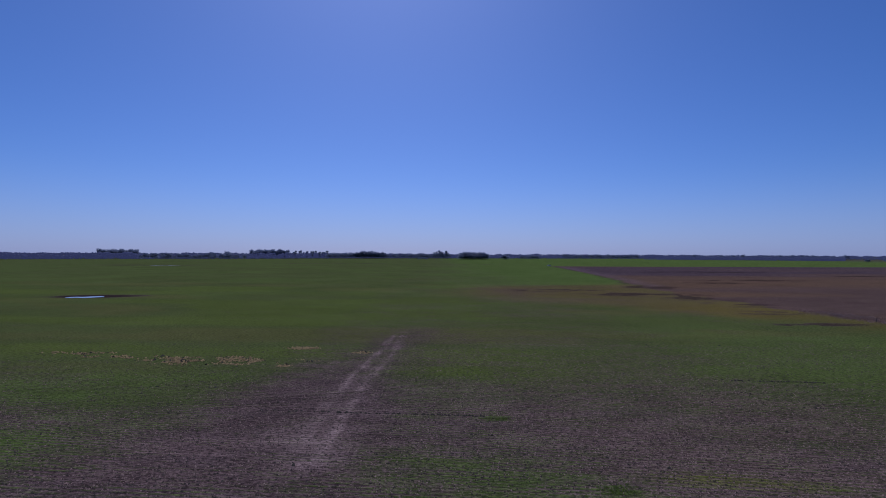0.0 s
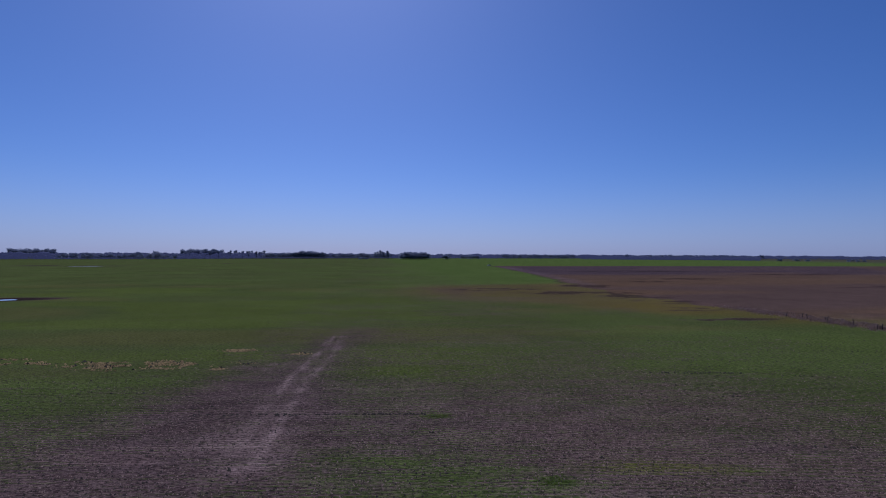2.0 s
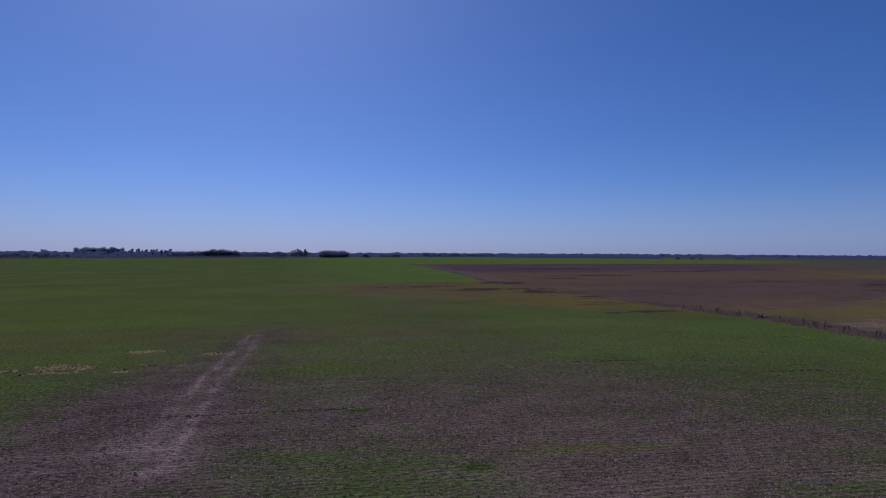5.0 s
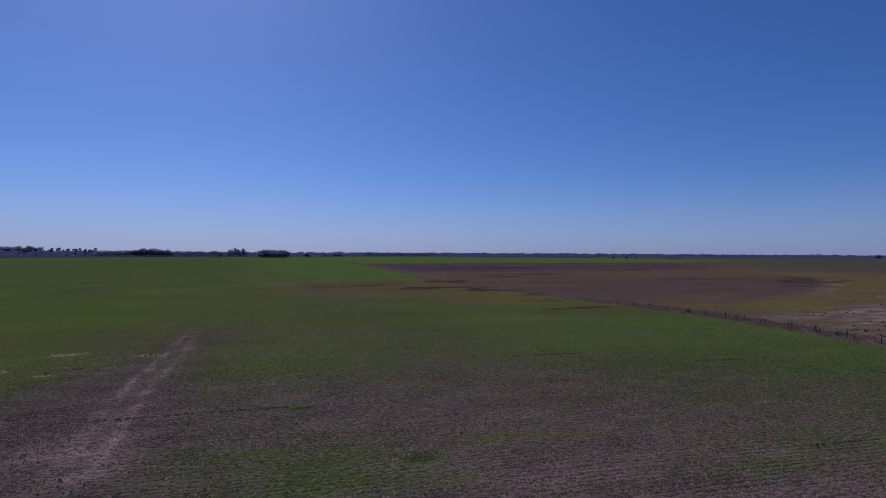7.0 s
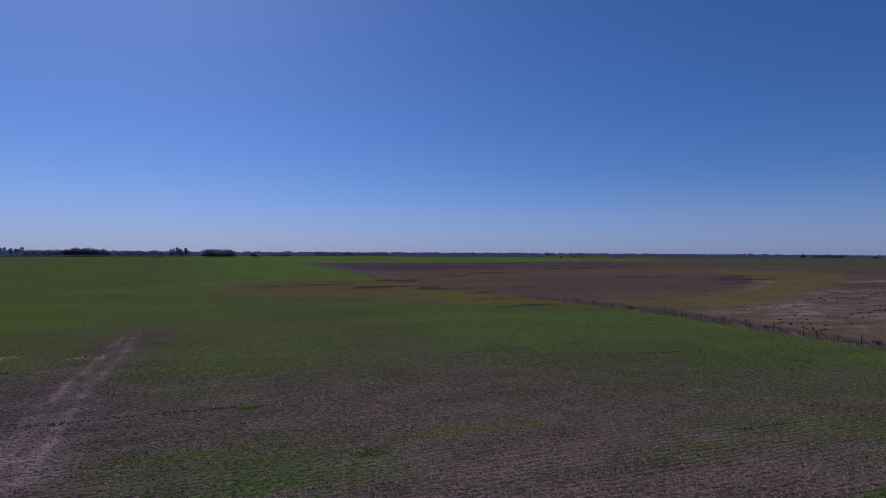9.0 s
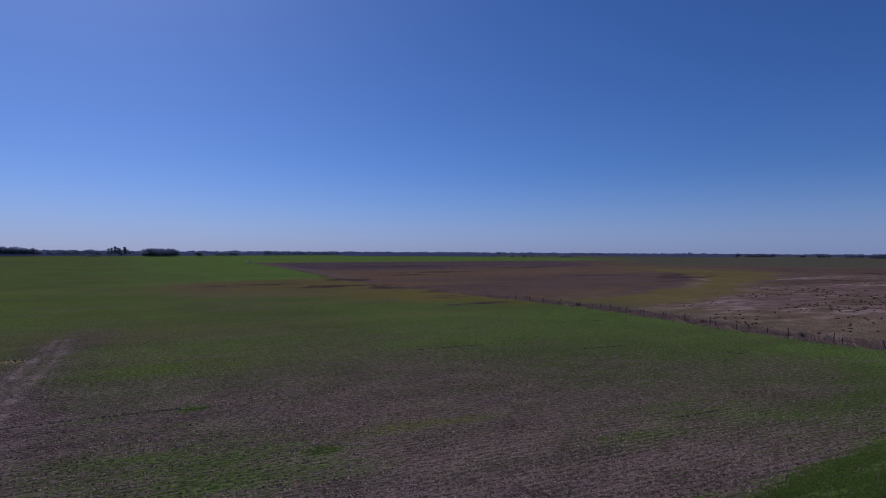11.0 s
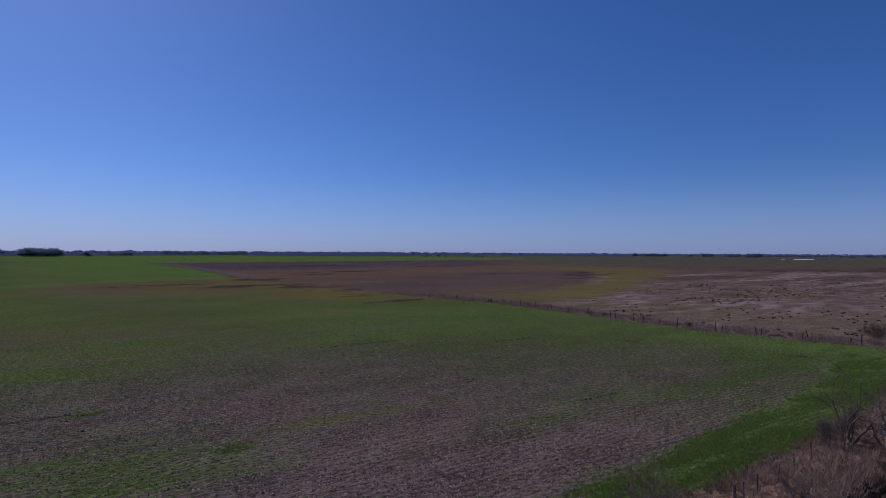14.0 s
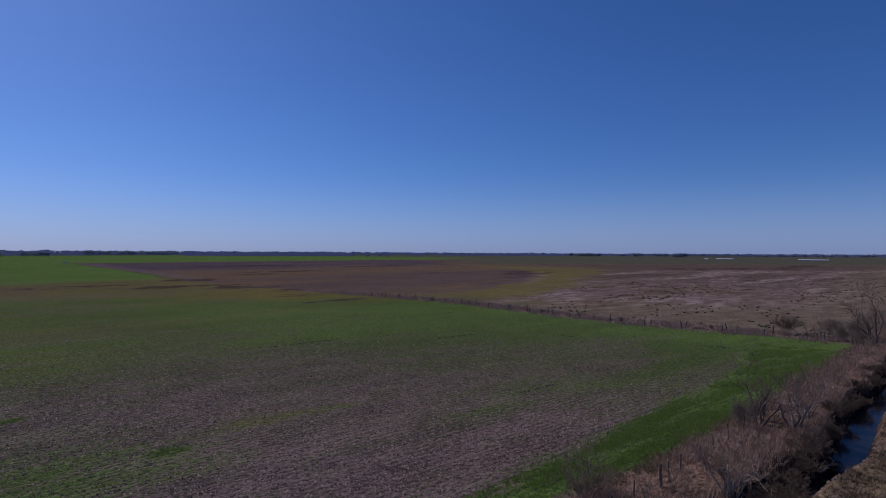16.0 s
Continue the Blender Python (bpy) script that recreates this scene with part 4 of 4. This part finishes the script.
def clump_mesh(name, centres, sizes, mat, flat=1.0):
    """Ragged eight-sided leaf clumps as one mesh."""
    n = len(centres)
    dirs = np.array([(1, 0, 0), (0, 1, 0), (-1, 0, 0), (0, -1, 0), (0, 0, 1), (0, 0, -1)], float)
    v = dirs[None] * rng.uniform(0.45, 1.25, (n, 6, 1)) + rng.normal(0, 0.2, (n, 6, 3))
    v = v * sizes[:, None, None] * np.array([1, 1, flat]) + centres[:, None, :]
    f = np.array([(0, 1, 4), (1, 2, 4), (2, 3, 4), (3, 0, 4), (1, 0, 5), (2, 1, 5), (3, 2, 5), (0, 3, 5)])
    faces = (np.arange(n)[:, None, None] * 6 + f[None]).reshape(-1, 3)
    return raw_mesh(name, v.reshape(-1, 3), faces, mat)


stand(bare_shrub("bare_shrub", "low olive-brown twiggy shrub at the field edge", "shrub", 2.5, 13, 0.9, 37, 3, 0.020, 3, 0.010, M_BRAMBLE, M_WEED_DARK), 25.6, 12.4)
stand(bare_shrub("thorn_bush", "dense dark thorn bush beside the fence corner", "bush", 3.4, 20, 0.14, 61, 3, 0.016, 3, 0.012, M_THORN, M_BRAMBLE), 103.4, 18.2)


# ======== fences ========
def post(x, y, tall, thick, lean_x, lean_y, parent):
    bm = bmesh.new()
    bmesh.ops.create_cone(bm, cap_ends=True, segments=7, radius1=thick, radius2=thick * 0.85, depth=tall + 0.4)
    for v in bm.verts:
        v.co += Vector((rng.normal(0, 0.006), rng.normal(0, 0.006), 0))
    ob = part("post", bm, M_POST, parent)
    ob.matrix_basis = pose(x, y, float(height(np.array(x), np.array(y))) + tall / 2 - 0.2, lean_x, lean_y, 0)
    return ob


hedge_fence = tagged(new("ditch_fence"), "row of thin weathered wooden posts along the bank", "fence")
for k, px in enumerate((23.6, 26.5, 29.4, 30.7, 32.6, 35.1, 37.7, 40.9, 43.7, 46.6, 49.4, 52.8, 56.4, 60.2, 64.2, 68.4, 72.6, 76.7, 81.5, 85.7, 90.2, 95.1)):
    stout = k % 7 == 2
    post(px, 9.65 - 0.042 * (px - 36) + 0.10 * math.sin(k * 2.1), 1.3 if stout else 1.15, 0.085 if stout else 0.045, 4 * math.sin(k * 1.7), 4 * math.cos(k * 2.3), hedge_fence)
field_fence = tagged(new("field_fence"), "old leaning posts in weeds between two fields", "fence")
for k in range(38):
    py = 9.0 + 3.2 * k + 1.3 * math.sin(k * 2.9)
    post(float(fence_x(np.array(py))) + 1.0 + 0.15 * math.sin(k * 1.3), py, 1.30 + 0.35 * math.sin(k * 2.7), 0.085, 9 * math.sin(k * 2.2), 16 * math.sin(k * 1.9 + 1), field_fence)


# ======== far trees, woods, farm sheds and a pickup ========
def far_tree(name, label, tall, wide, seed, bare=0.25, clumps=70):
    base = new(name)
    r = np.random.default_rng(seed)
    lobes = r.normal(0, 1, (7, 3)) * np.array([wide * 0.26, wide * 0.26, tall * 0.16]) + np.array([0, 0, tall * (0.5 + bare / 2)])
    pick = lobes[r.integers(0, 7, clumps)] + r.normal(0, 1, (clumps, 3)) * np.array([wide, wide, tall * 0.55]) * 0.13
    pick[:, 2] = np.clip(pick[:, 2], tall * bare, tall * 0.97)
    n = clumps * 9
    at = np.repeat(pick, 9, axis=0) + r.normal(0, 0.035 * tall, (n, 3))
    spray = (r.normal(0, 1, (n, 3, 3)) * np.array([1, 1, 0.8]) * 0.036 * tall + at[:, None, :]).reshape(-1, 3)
    crown = new("crown", raw_mesh("crown", spray, np.arange(n * 3).reshape(-1, 3), M_HAZED_LEAF))
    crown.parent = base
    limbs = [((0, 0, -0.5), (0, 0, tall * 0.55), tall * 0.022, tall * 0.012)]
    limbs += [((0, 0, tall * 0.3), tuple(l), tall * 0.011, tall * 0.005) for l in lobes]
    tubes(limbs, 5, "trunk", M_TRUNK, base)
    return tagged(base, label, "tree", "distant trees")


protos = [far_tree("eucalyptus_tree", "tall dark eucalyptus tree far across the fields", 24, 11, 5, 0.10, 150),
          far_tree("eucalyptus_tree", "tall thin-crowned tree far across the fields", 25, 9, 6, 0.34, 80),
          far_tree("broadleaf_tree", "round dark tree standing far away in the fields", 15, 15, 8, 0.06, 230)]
first = {}


def plant(kind, bearing, away, size=1.0):
    """A tree at a compass bearing from the first camera, so many metres off."""
    b = radians(bearing)
    tx, ty = away * math.sin(b), away * math.cos(b)
    size *= (0.93, 1.0, 1.12)[kind]
    if kind in first:
        size /= first[kind]
    m = pose(tx, ty, float(height(np.array(tx), np.array(ty))), 0, 0, rng.uniform(0, 360)) @ Matrix.Scale(size, 4)
    if kind in first:
        return copy_thing(protos[kind], m)
    first[kind] = size
    protos[kind].matrix_basis = m


# bearing from, to, distance, count, kind, size
for b0, b1, away, count, kind, size in ((-32.5, -29.5, 1880, 44, 0, 1.26), (-27.5, -27.1, 1500, 2, 0, 0.8), (-23.4, -22.9, 1500, 3, 0, 0.84), (-21.9, -21.5, 1500, 2, 2, 1.2), (-29, -20, 1480, 14, 2, 0.9),
                                        (-19.5, -16.1, 1650, 40, 0, 1.30), (-15.6, -11.9, 1680, 15, 1, 0.84), (-15.6, -6.0, 1720, 14, 2, 0.95), (-12.2, -9.4, 1650, 7, 2, 1.15), (-9.3, -8.4, 1660, 6, 0, 0.95), (-8.6, -6.9, 1650, 14, 0, 1.12), (-7.0, -6.0, 1660, 6, 0, 0.95),
                                        (-6.0, -1.4, 1700, 9, 2, 1.05), (-1.2, 0.7, 1650, 7, 1, 0.95), (-2.6, -1.6, 1380, 4, 2, 0.45), (2.0, 4.5, 1500, 34, 2, 1.22), (2.1, 4.5, 1515, 14, 0, 0.80),
                                        (6.5, 6.8, 1480, 3, 2, 0.95), (8.2, 10.1, 1600, 9, 2, 0.85), (12.5, 20, 1880, 16, 2, 0.95), (20, 37, 2150, 22, 2, 0.95),
                                        (38.2, 38.4, 1520, 2, 2, 0.42), (39.5, 39.7, 1520, 2, 2, 0.55), (40.3, 40.5, 1520, 2, 2, 0.42), (43.2, 44.4, 1500, 5, 2, 0.38), (47, 59, 2450, 14, 2, 0.8),
                                        (55.2, 55.7, 2650, 3, 1, 0.60), (59.6, 59.85, 1800, 3, 0, 0.66), (60.3, 62.6, 1900, 12, 2, 0.72), (64.6, 65.0, 1900, 3, 2, 0.66), (65.8, 66.7, 1850, 6, 2, 0.76), (67.8, 69.1, 1850, 6, 2, 0.68),
                                        (69.4, 70.7, 1700, 9, 2, 0.78), (71, 86, 2000, 26, 2, 0.62), (-2.6, 0.9, 1720, 8, 2, 1.0)):
    for k in range(count):
        u = (k + rng.uniform(0.1, 0.9)) / count
        plant(kind, b0 + (b1 - b0) * u, away + rng.uniform(-25, 25), size * rng.uniform(0.8, 1.1))


def woods():
    """The dark belt of woods, faintly glowing for haze, that closes the plain all round."""
    n = 30000
    b = np.concatenate([rng.uniform(-58, 100, 24000), rng.uniform(100, 302, 6000)])
    r = np.interp(b, (-60, -20, -5, 12, 30, 50, 90, 180, 302), (1480, 1560, 1740, 1900, 2200, 2500, 2500, 2300, 1500)) + rng.uniform(0, 110, n)
    tall = np.interp(b, (-58, -30, -12, 10, 40, 60, 90, 180, 302), (17, 17, 16.6, 15.7, 13.3, 11.3, 11.3, 15, 17)) * (0.80 + 0.4 * fbm(b * 2.0, b * 0, 1.0, 45))
    # a darker plantation in front, and a level one farther on
    for b0, b1, away, high, many in ((20.5, 36.8, 1720, 10.5, 4000), (46.0, 59.5, 2050, 9.0, 3000)):
        extra = rng.uniform(b0, b1, many)
        b = np.concatenate([b, extra])
        r = np.concatenate([r, away + rng.uniform(0, 70, many)])
        tall = np.concatenate([tall, high * ramp(b0 - 2, b0 + 5, extra) * (0.92 + 0.16 * rng.uniform(0, 1, many))])
    n = len(b)
    z = tall * rng.uniform(0.05, 0.85, n)
    s = rng.uniform(0.16, 0.32, n) * tall
    c = np.stack([r * np.sin(np.radians(b)), r * np.cos(np.radians(b)), z], 1)
    c[:, 2] += height(c[:, 0], c[:, 1])
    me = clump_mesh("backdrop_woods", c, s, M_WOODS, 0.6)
    tagged(new("backdrop_woods", me), "dark belt of far woods along the horizon, glowing bluish for haze", "woods", kind="structure")


woods()


def shed(cx, cy, long_, wide, wall, name, label):
    """A long low farm shed with a pitched sheet roof, running north."""
    base = new(name)
    bm = bmesh.new()
    box(bm, -wide / 2, -long_ / 2, -0.3, wide / 2, long_ / 2, wall)
    part("wall", bm, M_SHADED_WALL, base)
    bm = bmesh.new()
    ridge, over = wall + wide * 0.08, 0.5
    prof = [(-wide / 2 - over, wall - 0.1), (0, ridge), (wide / 2 + over, wall - 0.1), (wide / 2 + over, wall + 0.05), (0, ridge + 0.15), (-wide / 2 - over, wall + 0.05)]
    ends = [[bm.verts.new((px, s * (long_ / 2 + over), pz)) for px, pz in prof] for s in (-1, 1)]
    for j in range(6):
        bm.faces.new((ends[0][j], ends[0][(j + 1) % 6], ends[1][(j + 1) % 6], ends[1][j]))
    for e in ends:
        bm.faces.new(e)
    bmesh.ops.recalc_face_normals(bm, faces=bm.faces)
    part("roof", bm, M_ROOF, base, "pale sheet-metal roof")
    base.matrix_basis = pose(cx, cy, 0)
    return tagged(base, label, "shed", "farm sheds")


shed(1250, 358, 33, 8, 1.1, "farm_shed", "long low white-roofed farm shed in far pasture")
shed(1222, 195, 47, 8, 1.1, "farm_shed", "longest low white-roofed farm shed in far pasture")
shed(1266, 400, 6, 5, 1.2, "farm_shed", "small white-roofed hut beside the long sheds")


def pickup(x, y, turn):
    """A white pickup truck parked at the field corner."""
    base = new("pickup_truck")
    bm = bmesh.new()
    side = [(-2.6, 0.45), (2.55, 0.45), (2.62, 0.75), (2.5, 1.02), (1.35, 1.10), (-2.6, 1.10)]
    ring = [[bm.verts.new((px, s * 0.9, pz)) for px, pz in side] for s in (-1, 1)]
    for j in range(6):
        bm.faces.new((ring[0][j], ring[0][(j + 1) % 6], ring[1][(j + 1) % 6], ring[1][j]))
    for e in ring:
        bm.faces.new(e)
    bmesh.ops.recalc_face_normals(bm, faces=bm.faces)
    part("body", bm, M_WHITE, base)
    bm = bmesh.new()
    lo = [(-0.75, -0.84), (1.25, -0.84), (1.25, 0.84), (-0.75, 0.84)]
    hi = [(-0.55, -0.70), (0.55, -0.70), (0.55, 0.70), (-0.55, 0.70)]
    a = [bm.verts.new((px, py, 1.10)) for px, py in lo]
    b = [bm.verts.new((px, py, 1.72)) for px, py in hi]
    for j in range(4):
        bm.faces.new((a[j], a[(j + 1) % 4], b[(j + 1) % 4], b[j]))
    part("window", bm, M_GLASS, base, "dark cab glass")
    bm = bmesh.new()
    box(bm, -0.6, -0.74, 1.70, 0.6, 0.74, 1.80, 0.03)
    part("roof", bm, M_WHITE, base)
    for wx in (-1.6, 1.65):
        for wy in (-0.85, 0.85):
            bm = bmesh.new()
            bmesh.ops.create_cone(bm, cap_ends=True, segments=18, radius1=0.38, radius2=0.38, depth=0.25)
            wheel = part("wheel", bm, M_TYRE, base)
            wheel.matrix_basis = pose(wx, wy, 0.38, 90)
            bm = bmesh.new()
            bmesh.ops.create_cone(bm, cap_ends=True, segments=14, radius1=0.22, radius2=0.22, depth=0.28)
            part("rim", bm, M_STEEL, wheel)
    base.matrix_basis = pose(x, y, 0.0, 0, 0, turn)
    return tagged(base, "white pickup truck parked at the corner of the field", "pickup truck")


pickup(139.5, 705.0, 8)
